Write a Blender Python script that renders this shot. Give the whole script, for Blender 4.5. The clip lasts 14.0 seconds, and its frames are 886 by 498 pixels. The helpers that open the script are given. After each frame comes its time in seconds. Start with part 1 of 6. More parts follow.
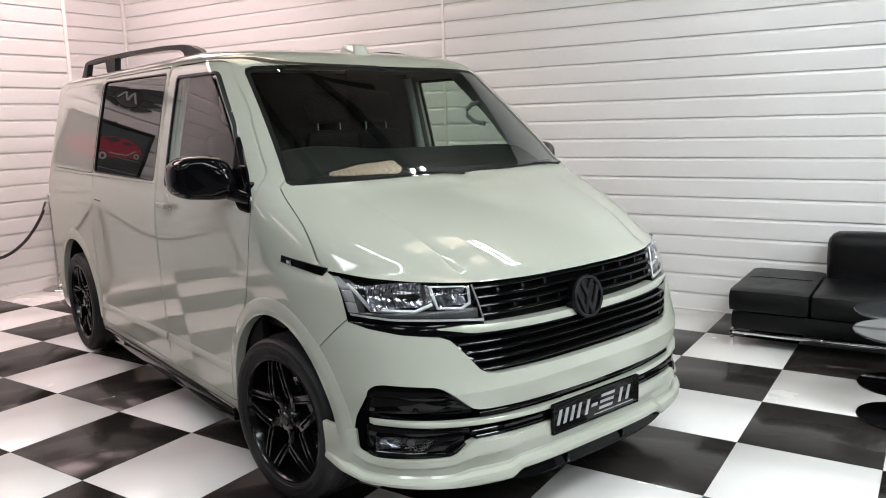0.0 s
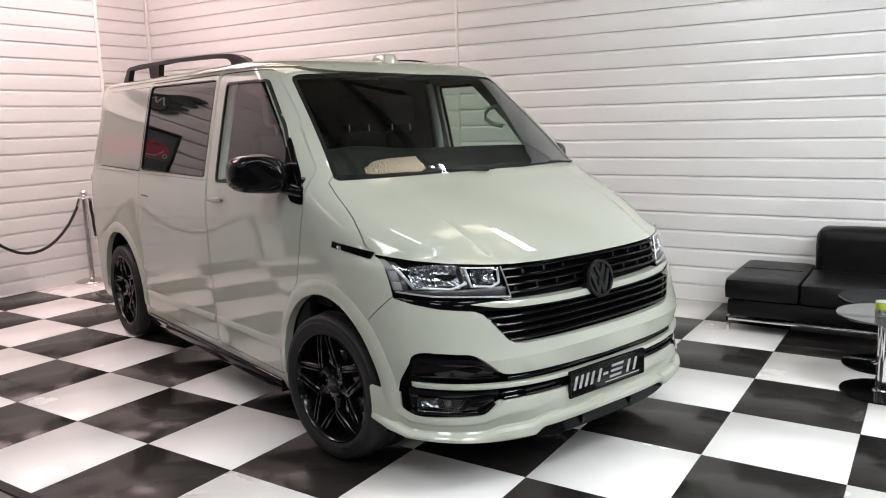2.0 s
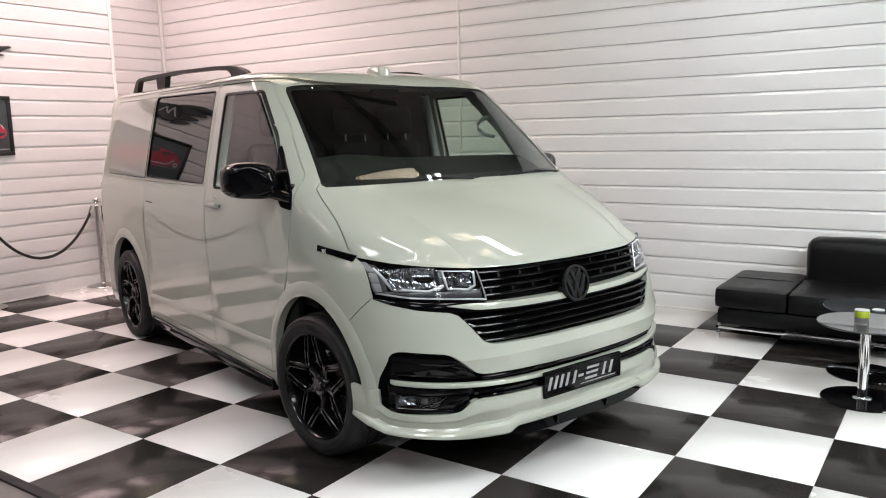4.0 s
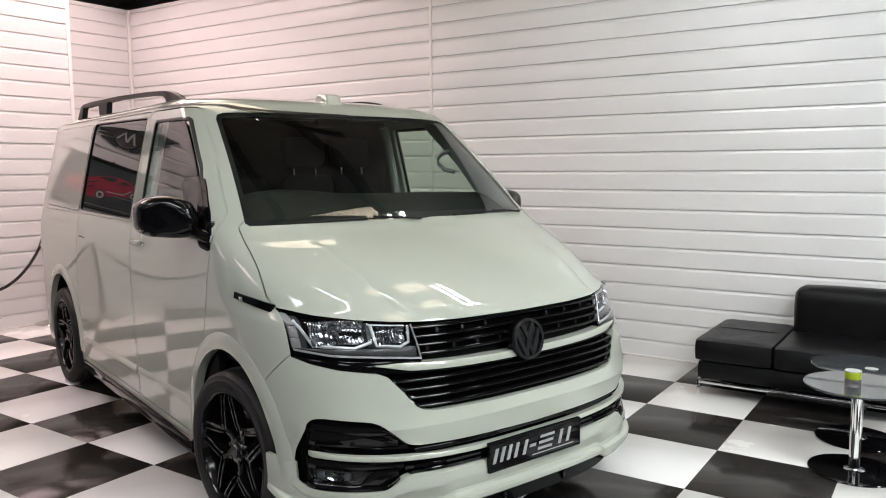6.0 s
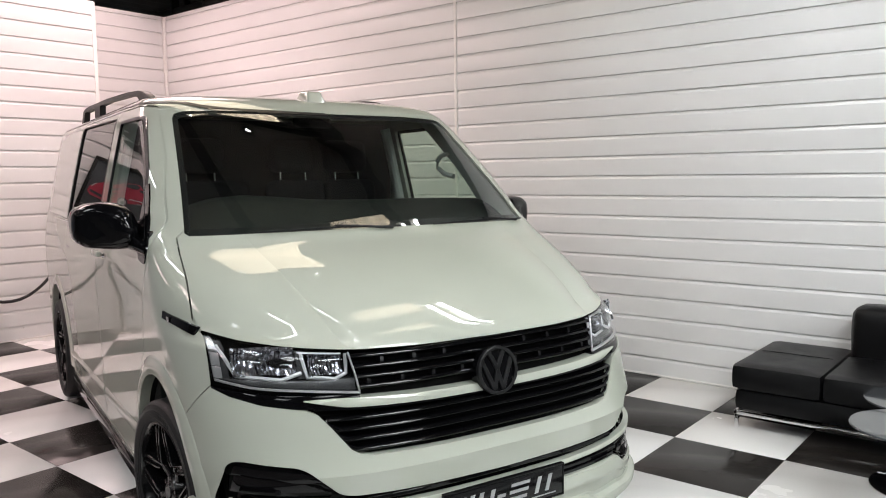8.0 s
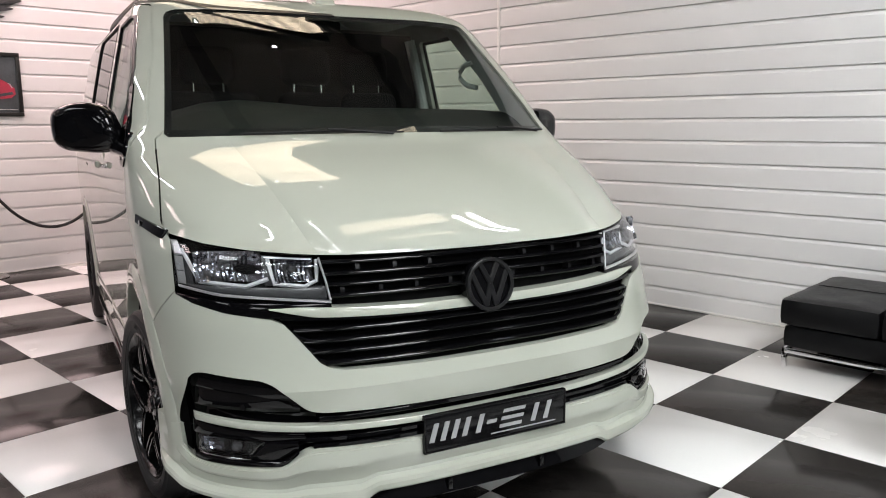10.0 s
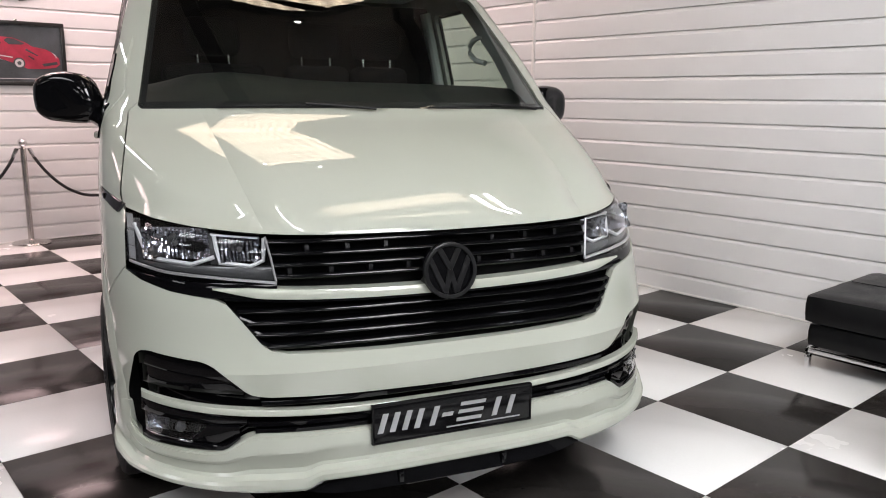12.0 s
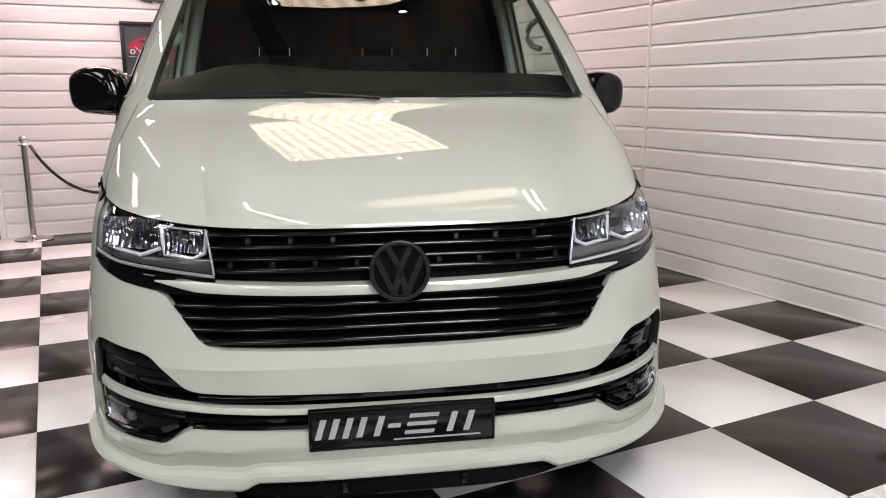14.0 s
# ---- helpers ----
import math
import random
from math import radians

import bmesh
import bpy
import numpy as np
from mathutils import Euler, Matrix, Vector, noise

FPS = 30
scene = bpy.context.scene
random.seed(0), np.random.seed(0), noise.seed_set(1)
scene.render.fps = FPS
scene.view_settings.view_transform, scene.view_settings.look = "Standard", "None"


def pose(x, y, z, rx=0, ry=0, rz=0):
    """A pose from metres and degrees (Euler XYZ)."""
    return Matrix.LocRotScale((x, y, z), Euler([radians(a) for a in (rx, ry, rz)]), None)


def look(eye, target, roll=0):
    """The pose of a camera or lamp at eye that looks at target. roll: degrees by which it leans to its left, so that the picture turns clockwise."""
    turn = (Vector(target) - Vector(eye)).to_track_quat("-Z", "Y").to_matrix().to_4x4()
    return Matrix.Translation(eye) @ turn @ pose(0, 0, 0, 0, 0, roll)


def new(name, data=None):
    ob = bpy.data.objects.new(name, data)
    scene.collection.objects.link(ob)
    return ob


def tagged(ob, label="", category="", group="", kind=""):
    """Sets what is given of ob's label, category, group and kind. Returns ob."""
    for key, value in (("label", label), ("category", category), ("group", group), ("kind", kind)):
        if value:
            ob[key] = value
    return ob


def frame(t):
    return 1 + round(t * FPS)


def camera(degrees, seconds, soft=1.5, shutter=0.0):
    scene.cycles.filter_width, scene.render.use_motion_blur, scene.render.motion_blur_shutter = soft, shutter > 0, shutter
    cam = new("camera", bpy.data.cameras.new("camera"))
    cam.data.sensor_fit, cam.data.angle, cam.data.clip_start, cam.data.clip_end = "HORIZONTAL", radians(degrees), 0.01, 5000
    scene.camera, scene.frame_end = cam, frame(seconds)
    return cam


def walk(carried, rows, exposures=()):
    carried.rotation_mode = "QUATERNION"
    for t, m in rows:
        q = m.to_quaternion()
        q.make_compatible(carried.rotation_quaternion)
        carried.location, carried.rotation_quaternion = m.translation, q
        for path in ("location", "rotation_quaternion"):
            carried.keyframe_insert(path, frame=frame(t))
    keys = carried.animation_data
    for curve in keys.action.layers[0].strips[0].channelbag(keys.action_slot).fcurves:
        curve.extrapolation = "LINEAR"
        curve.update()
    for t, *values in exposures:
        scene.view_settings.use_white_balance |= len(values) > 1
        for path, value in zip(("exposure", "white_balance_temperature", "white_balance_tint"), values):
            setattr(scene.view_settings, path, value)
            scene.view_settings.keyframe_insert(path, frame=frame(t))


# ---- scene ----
cam = camera(59.8, 14.0, soft=1.0)
PATH = [
    (0, (3.134, -1.804, 1.543), (2.056, -0.153, 1.209), -1.7),
    (0.5, (3.116, -1.874, 1.543), (2.048, -0.217, 1.206), -1.8),
    (1, (3.128, -2.044, 1.551), (2.064, -0.384, 1.216), -1.9),
    (1.5, (3.156, -2.181, 1.563), (2.09, -0.522, 1.228), -1.8),
    (2, (3.246, -2.238, 1.558), (2.171, -0.584, 1.226), -1.6),
    (2.5, (3.371, -2.296, 1.548), (2.285, -0.649, 1.22), -1.5),
    (4.8, (3.469, -2.168, 1.535), (2.345, -0.533, 1.287), -0.9),
    (5, (3.434, -2.032, 1.521), (2.312, -0.393, 1.29), -0.7),
    (5.5, (3.391, -1.865, 1.535), (2.284, -0.214, 1.317), -0.4),
    (6, (3.428, -1.774, 1.537), (2.317, -0.124, 1.325), -0.4),
    (6.5, (3.522, -1.585, 1.543), (2.392, 0.052, 1.339), -0.4),
    (7, (3.578, -1.444, 1.535), (2.413, 0.17, 1.339), -0.5),
    (7.5, (3.561, -1.319, 1.519), (2.354, 0.264, 1.33), -0.6),
    (8, (3.505, -1.161, 1.508), (2.244, 0.38, 1.319), -0.7),
    (8.5, (3.488, -1.037, 1.453), (2.178, 0.461, 1.252), -0.5),
    (9, (3.501, -0.913, 1.361), (2.157, 0.549, 1.12), -0.5),
    (9.2, (3.5, -0.877, 1.33), (2.147, 0.573, 1.068), -0.6),
    (11.3, (3.665, -0.692, 1.358), (2.228, 0.646, 0.978), -0.2),
    (11.5, (3.678, -0.652, 1.355), (2.228, 0.672, 0.976), -0.2),
    (12, (3.665, -0.484, 1.336), (2.174, 0.792, 0.952), 0.5),
    (12.5, (3.631, -0.317, 1.315), (2.073, 0.876, 0.927), 0.2),
    (13, (3.689, -0.178, 1.3), (2.062, 0.913, 0.899), -0.7),
    (13.5, (3.831, 0.009, 1.318), (2.14, 0.994, 0.909), -0.7),
    (14, (3.876, 0.158, 1.319), (2.126, 1.041, 0.917), -0.3),
]
walk(cam, [(t, look(eye, target, roll)) for t, eye, target, roll in PATH],
     [(0.0, 0.92, 6500, 11), (2.0, 0.91, 6600, 13), (5.0, 0.89, 6600, 12), (8.0, 0.86, 6600, 12), (12.5, 0.89, 6700, 18), (14.0, 0.89, 6750, 20)])

# ---- light ----
world = bpy.data.worlds.new("world")
scene.world = world
world.use_nodes = True
world.node_tree.nodes["Background"].inputs[0].default_value = (0.9, 0.95, 1.0, 1)
world.node_tree.nodes["Background"].inputs[1].default_value = 0.05
world.cycles.sampling_method = "NONE"  # the hall is closed all round


ROOF_Z, LAMP_Z = 3.86, 3.74
# translucent sheets let into the roof, known and added ones: x, y, width, length, colour
WARM, PINK, COOL = (1.0, 0.84, 0.61), (1.0, 0.76, 0.75), (0.925, 0.985, 1.0)
NORTH, EAST, SOUTH, FAR = 1.6, 18.0, 7.0, 4.5  # glow of the sheets over the van, past the wall's middle, on the other slope and deep in the hall
# WARM sheets show in the paintwork; the others are mostly added fill out of view
SHEETS = [(-0.93, 1.82, 1.60, 1.34, WARM, NORTH), (1.45, 1.92, 0.34, 1.34, WARM, NORTH), (2.12, 1.92, 0.28, 0.95, WARM, NORTH), (-2.95, 2.70, 1.9, 1.2, PINK, 3.9), (-3.15, 0.55, 2.0, 1.5, PINK, 5.2), (-4.4, 3.3, 1.3, 1.1, PINK, 2.4),
          (4.6, 0.7, 1.2, 1.25, COOL, EAST), (6.6, 0.9, 1.1, 1.25, COOL, EAST), (8.6, 0.8, 1.2, 1.25, COOL, EAST),
          (-1.9, -2.2, 0.6, 1.1, PINK, 3.2), (0.6, -2.2, 0.9, 1.25, COOL, SOUTH), (2.9, -2.6, 1.2, 1.25, COOL, SOUTH), (5.2, -2.2, 1.2, 1.25, COOL, SOUTH), (8.4, -1.5, 1.2, 1.25, COOL, SOUTH),
          (-2.6, -6.0, 1.2, 1.25, PINK, 3.2), (0.8, -6.0, 1.2, 1.25, COOL, FAR), (4.0, -6.0, 1.2, 1.25, COOL, FAR), (7.4, -5.5, 1.2, 1.25, COOL, FAR), (-5.2, -2.6, 1.0, 1.25, PINK, 3.2)]

# ---- materials ----
def mat(name, colour, rough=0.5, metal=0.0, coat=0.0, vary=0.05, scale=6.0, bump=0.0, fine=80.0, rough_vary=0.05, rand=0.0, spec=0.5, second=None, world=False):
    """A surface with two scales of variation in colour and gloss, and fine relief."""
    m = bpy.data.materials.new(name)
    m.use_nodes = True
    nt = m.node_tree
    b = nt.nodes["Principled BSDF"]
    b.inputs["Metallic"].default_value = metal
    b.inputs["Coat Weight"].default_value = coat
    b.inputs["Coat Roughness"].default_value = 0.03
    b.inputs["Specular IOR Level"].default_value = spec
    co = nt.nodes.new("ShaderNodeNewGeometry" if world else "ShaderNodeTexCoord")
    where = co.outputs["Position" if world else "Object"]
    big = nt.nodes.new("ShaderNodeTexNoise")
    big.inputs["Scale"].default_value = scale
    big.inputs["Detail"].default_value = 5
    nt.links.new(where, big.inputs["Vector"])
    small = nt.nodes.new("ShaderNodeTexNoise")
    small.inputs["Scale"].default_value = fine
    small.inputs["Detail"].default_value = 3
    nt.links.new(where, small.inputs["Vector"])
    ramp = nt.nodes.new("ShaderNodeMapRange")
    ramp.inputs["From Min"].default_value, ramp.inputs["From Max"].default_value = 0.3, 0.7
    ramp.inputs["To Min"].default_value, ramp.inputs["To Max"].default_value = 0.0, 1.0
    add = nt.nodes.new("ShaderNodeMath")
    add.operation = "MULTIPLY_ADD"
    nt.links.new(small.outputs["Fac"], add.inputs[0])
    add.inputs[1].default_value = 0.35
    nt.links.new(big.outputs["Fac"], add.inputs[2])
    sub = nt.nodes.new("ShaderNodeMath")
    sub.operation = "SUBTRACT"
    nt.links.new(add.outputs[0], sub.inputs[0])
    sub.inputs[1].default_value = 0.175
    last = sub
    if rand:
        info = nt.nodes.new("ShaderNodeObjectInfo")
        more = nt.nodes.new("ShaderNodeMath")
        more.operation = "MULTIPLY_ADD"
        nt.links.new(info.outputs["Random"], more.inputs[0])
        more.inputs[1].default_value = rand
        nt.links.new(sub.outputs[0], more.inputs[2])
        less = nt.nodes.new("ShaderNodeMath")
        less.operation = "SUBTRACT"
        nt.links.new(more.outputs[0], less.inputs[0])
        less.inputs[1].default_value = rand / 2
        last = less
    nt.links.new(last.outputs[0], ramp.inputs["Value"])
    mix = nt.nodes.new("ShaderNodeMix")
    mix.data_type = "RGBA"
    lo = second or tuple(c * (1 - vary) for c in colour)
    hi = tuple(min(1, c * (1 + vary)) for c in colour)
    mix.inputs["A"].default_value, mix.inputs["B"].default_value = (*lo, 1), (*hi, 1)
    nt.links.new(ramp.outputs[0], mix.inputs["Factor"])
    nt.links.new(mix.outputs["Result"], b.inputs["Base Color"])
    rr = nt.nodes.new("ShaderNodeMapRange")
    rr.inputs["To Min"].default_value, rr.inputs["To Max"].default_value = max(0.01, rough - rough_vary), rough + rough_vary
    nt.links.new(big.outputs["Fac"], rr.inputs["Value"])
    nt.links.new(rr.outputs[0], b.inputs["Roughness"])
    if bump:
        bp = nt.nodes.new("ShaderNodeBump")
        bp.inputs["Strength"].default_value = bump
        bp.inputs["Distance"].default_value = 0.002
        nt.links.new(small.outputs["Fac"], bp.inputs["Height"])
        nt.links.new(bp.outputs[0], b.inputs["Normal"])
    return m


def pane(name, tint, rough=0.0, ior=1.5, gain=1.0):
    """Thin clear or tinted glass: what is behind it, tinted, and the mirror image by the angle."""
    m = bpy.data.materials.new(name)
    m.use_nodes = True
    nt = m.node_tree
    nt.nodes.remove(nt.nodes["Principled BSDF"])
    see, gloss, mix, lw = (nt.nodes.new("ShaderNode" + k) for k in ("BsdfTransparent", "BsdfGlossy", "MixShader", "LayerWeight"))
    see.inputs[0].default_value = (*tint, 1)
    gloss.inputs["Roughness"].default_value = rough
    gloss.inputs["Color"].default_value = (1, 1, 1, 1)
    lw.inputs["Blend"].default_value = 0.5
    power, amount = nt.nodes.new("ShaderNodeMath"), nt.nodes.new("ShaderNodeMath")
    power.operation, power.inputs[1].default_value = "POWER", 4.2
    nt.links.new(lw.outputs["Facing"], power.inputs[0])
    low = 1.5 * ((ior - 1) / (ior + 1)) ** 2
    amount.operation = "MULTIPLY_ADD"
    nt.links.new(power.outputs[0], amount.inputs[0])
    amount.inputs[1].default_value, amount.inputs[2].default_value = gain * (0.95 - low), gain * low
    nt.links.new(amount.outputs[0], mix.inputs[0])
    nt.links.new(see.outputs[0], mix.inputs[1])
    nt.links.new(gloss.outputs[0], mix.inputs[2])
    nt.links.new(mix.outputs[0], nt.nodes["Material Output"].inputs[0])
    return m


def glow(name, colour, strength, stripes=0.0):
    """A lamp's or rooflight's own light; stripes: ribs per metre of a corrugated sheet."""
    m = bpy.data.materials.new(name)
    m.use_nodes = True
    nt = m.node_tree
    b = nt.nodes["Principled BSDF"]
    b.inputs["Base Color"].default_value = (0.7, 0.7, 0.65, 1)
    b.inputs["Emission Color"].default_value = (*colour, 1)
    b.inputs["Emission Strength"].default_value = strength
    m.cycles.emission_sampling = "FRONT"
    if stripes:
        co, wave, rng = (nt.nodes.new("ShaderNode" + k) for k in ("TexCoord", "TexWave", "MapRange"))
        wave.bands_direction = "Y"
        wave.inputs["Scale"].default_value = stripes
        wave.inputs["Distortion"].default_value = 0.6
        nt.links.new(co.outputs["Object"], wave.inputs["Vector"])
        nt.links.new(wave.outputs["Fac"], rng.inputs["Value"])
        rng.inputs["To Min"].default_value, rng.inputs["To Max"].default_value = strength * 0.55, strength * 1.3
        nt.links.new(rng.outputs[0], b.inputs["Emission Strength"])
    return m


PAINT = mat("grey_paint", (0.392, 0.410, 0.354), 0.5, coat=1.0, vary=0.015, scale=1.5, rough_vary=0.02, fine=900, spec=0.02)
PAINT.node_tree.nodes["Principled BSDF"].inputs["Coat Roughness"].default_value = 0.012


def lacquer(m, low, high):
    """A clear coat that mirrors more at a glancing angle."""
    nt = m.node_tree
    lw, rng = nt.nodes.new("ShaderNodeLayerWeight"), nt.nodes.new("ShaderNodeMapRange")
    lw.inputs["Blend"].default_value = 0.5
    rng.inputs["From Min"].default_value, rng.inputs["From Max"].default_value = 0.25, 0.85
    rng.inputs["To Min"].default_value, rng.inputs["To Max"].default_value = low, high
    nt.links.new(lw.outputs["Facing"], rng.inputs["Value"])
    nt.links.new(rng.outputs[0], nt.nodes["Principled BSDF"].inputs["Coat IOR"])


lacquer(PAINT, 1.55, 2.05)
SEGMENT = mat("lamp_side_segment", (0.52, 0.53, 0.54), 0.2, metal=0.6, vary=0.08)
GLOSS_BLACK = mat("gloss_black_plastic", (0.0025, 0.0025, 0.003), 0.04, vary=0.2, rough_vary=0.015, spec=0.24)
MATT_BLACK = mat("matt_black_plastic", (0.007, 0.007, 0.008), 0.42, vary=0.25, bump=0.15, fine=400, spec=0.2)
# near-black: shade inside the cab, grille and arches is put into this colour
DEEP_BLACK = mat("black_with_cavity_shade", (0.004, 0.004, 0.004), 0.7, vary=0.2, spec=0.1)
BADGE_BLACK = mat("satin_black_badge", (0.0096, 0.0096, 0.0102), 0.30, vary=0.2, spec=0.22)
TYRE = mat("tyre_rubber", (0.013, 0.013, 0.0135), 0.55, vary=0.25, scale=14, bump=0.3, fine=300, spec=0.25)
RIM_BLACK = mat("gloss_black_alloy", (0.004, 0.004, 0.0045), 0.2, coat=0.25, vary=0.2, spec=0.25)
CHROME = mat("polished_chrome", (0.75, 0.75, 0.76), 0.09, metal=1.0, vary=0.04, scale=20)
STEEL = mat("brushed_steel", (0.58, 0.56, 0.54), 0.24, metal=1.0, vary=0.08, scale=30)
REFLECTOR = mat("lamp_reflector", (0.36, 0.37, 0.41), 0.16, metal=1.0, vary=0.04)
LAMP_CLEAR = mat("lamp_light_guide", (0.50, 0.51, 0.53), 0.2, coat=0.5, vary=0.05)
LAMP_TRIM = mat("bright_lamp_trim", (0.60, 0.60, 0.62), 0.30, metal=0.85, vary=0.05)
BEZEL = mat("dark_lamp_bezel", (0.045, 0.046, 0.048), 0.25, coat=0.4, vary=0.1)
TRIM_GREY = mat("pale_interior_trim", (0.42, 0.45, 0.43), 0.6, vary=0.06, bump=0.2, fine=500)
DASH = mat("dark_dashboard", (0.008, 0.0100, 0.0092), 0.6, spec=0.25, vary=0.15, bump=0.4, fine=600)
SEAT = mat("dark_seat_cloth", (0.004, 0.004, 0.0045), 0.85, spec=0.1, vary=0.2, bump=0.5, fine=700)
WINDSCREEN = pane("windscreen_glass", (0.75, 0.84, 0.785), gain=1.3)
SIDE_GLASS = pane("side_glass", (0.62, 0.74, 0.67), gain=0.62)
PRIVACY = pane("tinted_glass", (0.05, 0.055, 0.055), gain=0.66)
LENS = pane("lamp_lens", (0.93, 0.94, 0.95), ior=1.35)
QUARTER_PANE = mat("pale_glazed_panel", (0.43, 0.435, 0.40), 0.4, coat=1.0, vary=0.01, scale=1.5, rough_vary=0.02, spec=0.02)
lacquer(QUARTER_PANE, 1.6, 2.6)
QUARTER_PANE.node_tree.nodes["Principled BSDF"].inputs["Coat Roughness"].default_value = 0.006
PLANK = mat("white_pvc_plank", (0.74, 0.74, 0.74), 0.27, vary=0.012, scale=0.9, coat=0.12, rand=0.25, rough_vary=0.008, world=True)
WHITE_TRIM = mat("white_trim", (0.80, 0.79, 0.77), 0.35, vary=0.03, scale=2)
TILE_WHITE = mat("white_floor_tile", (0.77, 0.768, 0.755), 0.26, vary=0.03, scale=2.2, rand=0.3, rough_vary=0.05, world=True)
TILE_BLACK = mat("black_floor_tile", (0.024, 0.0215, 0.020), 0.20, spec=0.24, vary=0.25, scale=2.2, rand=0.3, rough_vary=0.03, world=True)
def warped(m, strength, scale):
    """A slight long-wave unevenness of a laid glossy surface."""
    nt = m.node_tree
    co, wave, bp = (nt.nodes.new("ShaderNode" + k) for k in ("NewGeometry", "TexNoise", "Bump"))
    wave.inputs["Scale"].default_value, wave.inputs["Detail"].default_value = scale, 1.5
    nt.links.new(co.outputs["Position"], wave.inputs["Vector"])
    bp.inputs["Strength"].default_value, bp.inputs["Distance"].default_value = strength, 0.01
    nt.links.new(wave.outputs["Fac"], bp.inputs["Height"])
    nt.links.new(bp.outputs[0], nt.nodes["Principled BSDF"].inputs["Normal"])


warped(TILE_WHITE, 0.012, 4.0)
warped(TILE_BLACK, 0.012, 4.0)
GROUT = mat("floor_screed", (0.10, 0.095, 0.09), 0.7, vary=0.15)
DARK_FLOOR = mat("dark_vinyl_floor", (0.12, 0.11, 0.105), 0.35, vary=0.2, scale=3)
# dark so that the unseen end of the hall mirrors dark in gloss parts
PLAIN_WALL = mat("unseen_dark_wall", (0.085, 0.085, 0.09), 0.7, vary=0.06, scale=1.2, bump=0.15)
BLUE_WALL = mat("pale_blue_wall", (0.50, 0.58, 0.64), 0.7, vary=0.06, scale=1.2)
ROOF_DARK = mat("dark_roof_sheet", (0.16, 0.148, 0.135), 0.6, vary=0.25, scale=2)
BEAM = mat("dark_painted_steel", (0.03, 0.028, 0.027), 0.5, vary=0.3, scale=5)
LEATHER = mat("black_leather", (0.0045, 0.0045, 0.005), 0.36, vary=0.3, scale=12, bump=0.6, fine=260, rough_vary=0.1, spec=0.2)
TABLE_GLASS = mat("smoked_glass_top", (0.05, 0.055, 0.06), 0.04, coat=0.5, vary=0.1)
ROPE = mat("black_twisted_rope", (0.008, 0.008, 0.008), 0.7, vary=0.3, bump=0.6, fine=300)
POSTER = mat("poster_dark_ground", (0.062, 0.072, 0.078), 0.25, vary=0.3, scale=5)
POSTER_RED = mat("poster_red", (0.36, 0.026, 0.055), 0.3, vary=0.25, scale=12)
POSTER_PALE = mat("poster_pale", (0.5, 0.5, 0.5), 0.3, vary=0.1)
FRAME_BLACK = mat("black_picture_frame", (0.012, 0.012, 0.012), 0.3, vary=0.2)
SIGN_DARK = mat("dark_pewter_sign", (0.06, 0.06, 0.064), 0.35, metal=0.4, vary=0.3, scale=14)
SIGN_SILVER = mat("silver_sign_face", (0.55, 0.55, 0.55), 0.3, metal=0.6, vary=0.08)
GREEN = mat("lime_green_label", (0.33, 0.42, 0.02), 0.4, vary=0.08)
CARD = mat("beige_cabinet", (0.42, 0.36, 0.28), 0.6, vary=0.08)
PLATE_GREY = mat("plate_silver_bars", (0.30, 0.30, 0.305), 0.3, vary=0.05)
PLATE_BLACK = mat("gloss_black_plate", (0.004, 0.004, 0.0045), 0.12, vary=0.15, spec=0.2)

# ---- building helpers ----
def mesh_of(bm, material, name="part", angle=35):
    me = bpy.data.meshes.new(name)
    bmesh.ops.recalc_face_normals(bm, faces=bm.faces)
    bm.to_mesh(me)
    bm.free()
    return finish(me, material, angle)


def finish(me, material, angle=35):
    me.materials.clear()
    me.materials.append(material)
    if len(me.polygons):
        me.polygons.foreach_set("use_smooth", [True] * len(me.polygons))
        me.set_sharp_from_angle(angle=radians(angle))
    me.update()
    return me


def part(name, bm, material, parent=None, label="", angle=35):
    """Links a bmesh or a mesh as one object under a thing or a part."""
    me = bm if isinstance(bm, bpy.types.Mesh) else mesh_of(bm, material, name, angle)
    ob = new(name, me)
    if parent:
        ob.parent = parent
    return tagged(ob, label)


def thing(name, label, category, at=None, group="", kind=""):
    ob = new(name)
    ob.empty_display_size = 0.1
    if at is not None:
        ob.matrix_world = at
    return tagged(ob, label, category, group, kind)


def box(bm, x0, x1, y0, y1, z0, z1, bevel=0.0, m=None, segments=2):
    vs = [bm.verts.new((x, y, z)) for x in (x0, x1) for y in (y0, y1) for z in (z0, z1)]
    fs = [bm.faces.new([vs[i] for i in q]) for q in ((0, 1, 3, 2), (4, 6, 7, 5), (0, 4, 5, 1), (2, 3, 7, 6), (0, 2, 6, 4), (1, 5, 7, 3))]
    if bevel:
        es = list({e for f in fs for e in f.edges})
        r = bmesh.ops.bevel(bm, geom=es, offset=bevel, segments=segments, affect="EDGES", profile=0.5)
        vs = list({v for f in r["faces"] for v in f.verts} | {v for v in vs if v.is_valid})
    if m is not None:
        for v in vs:
            v.co = m @ v.co
    return bm


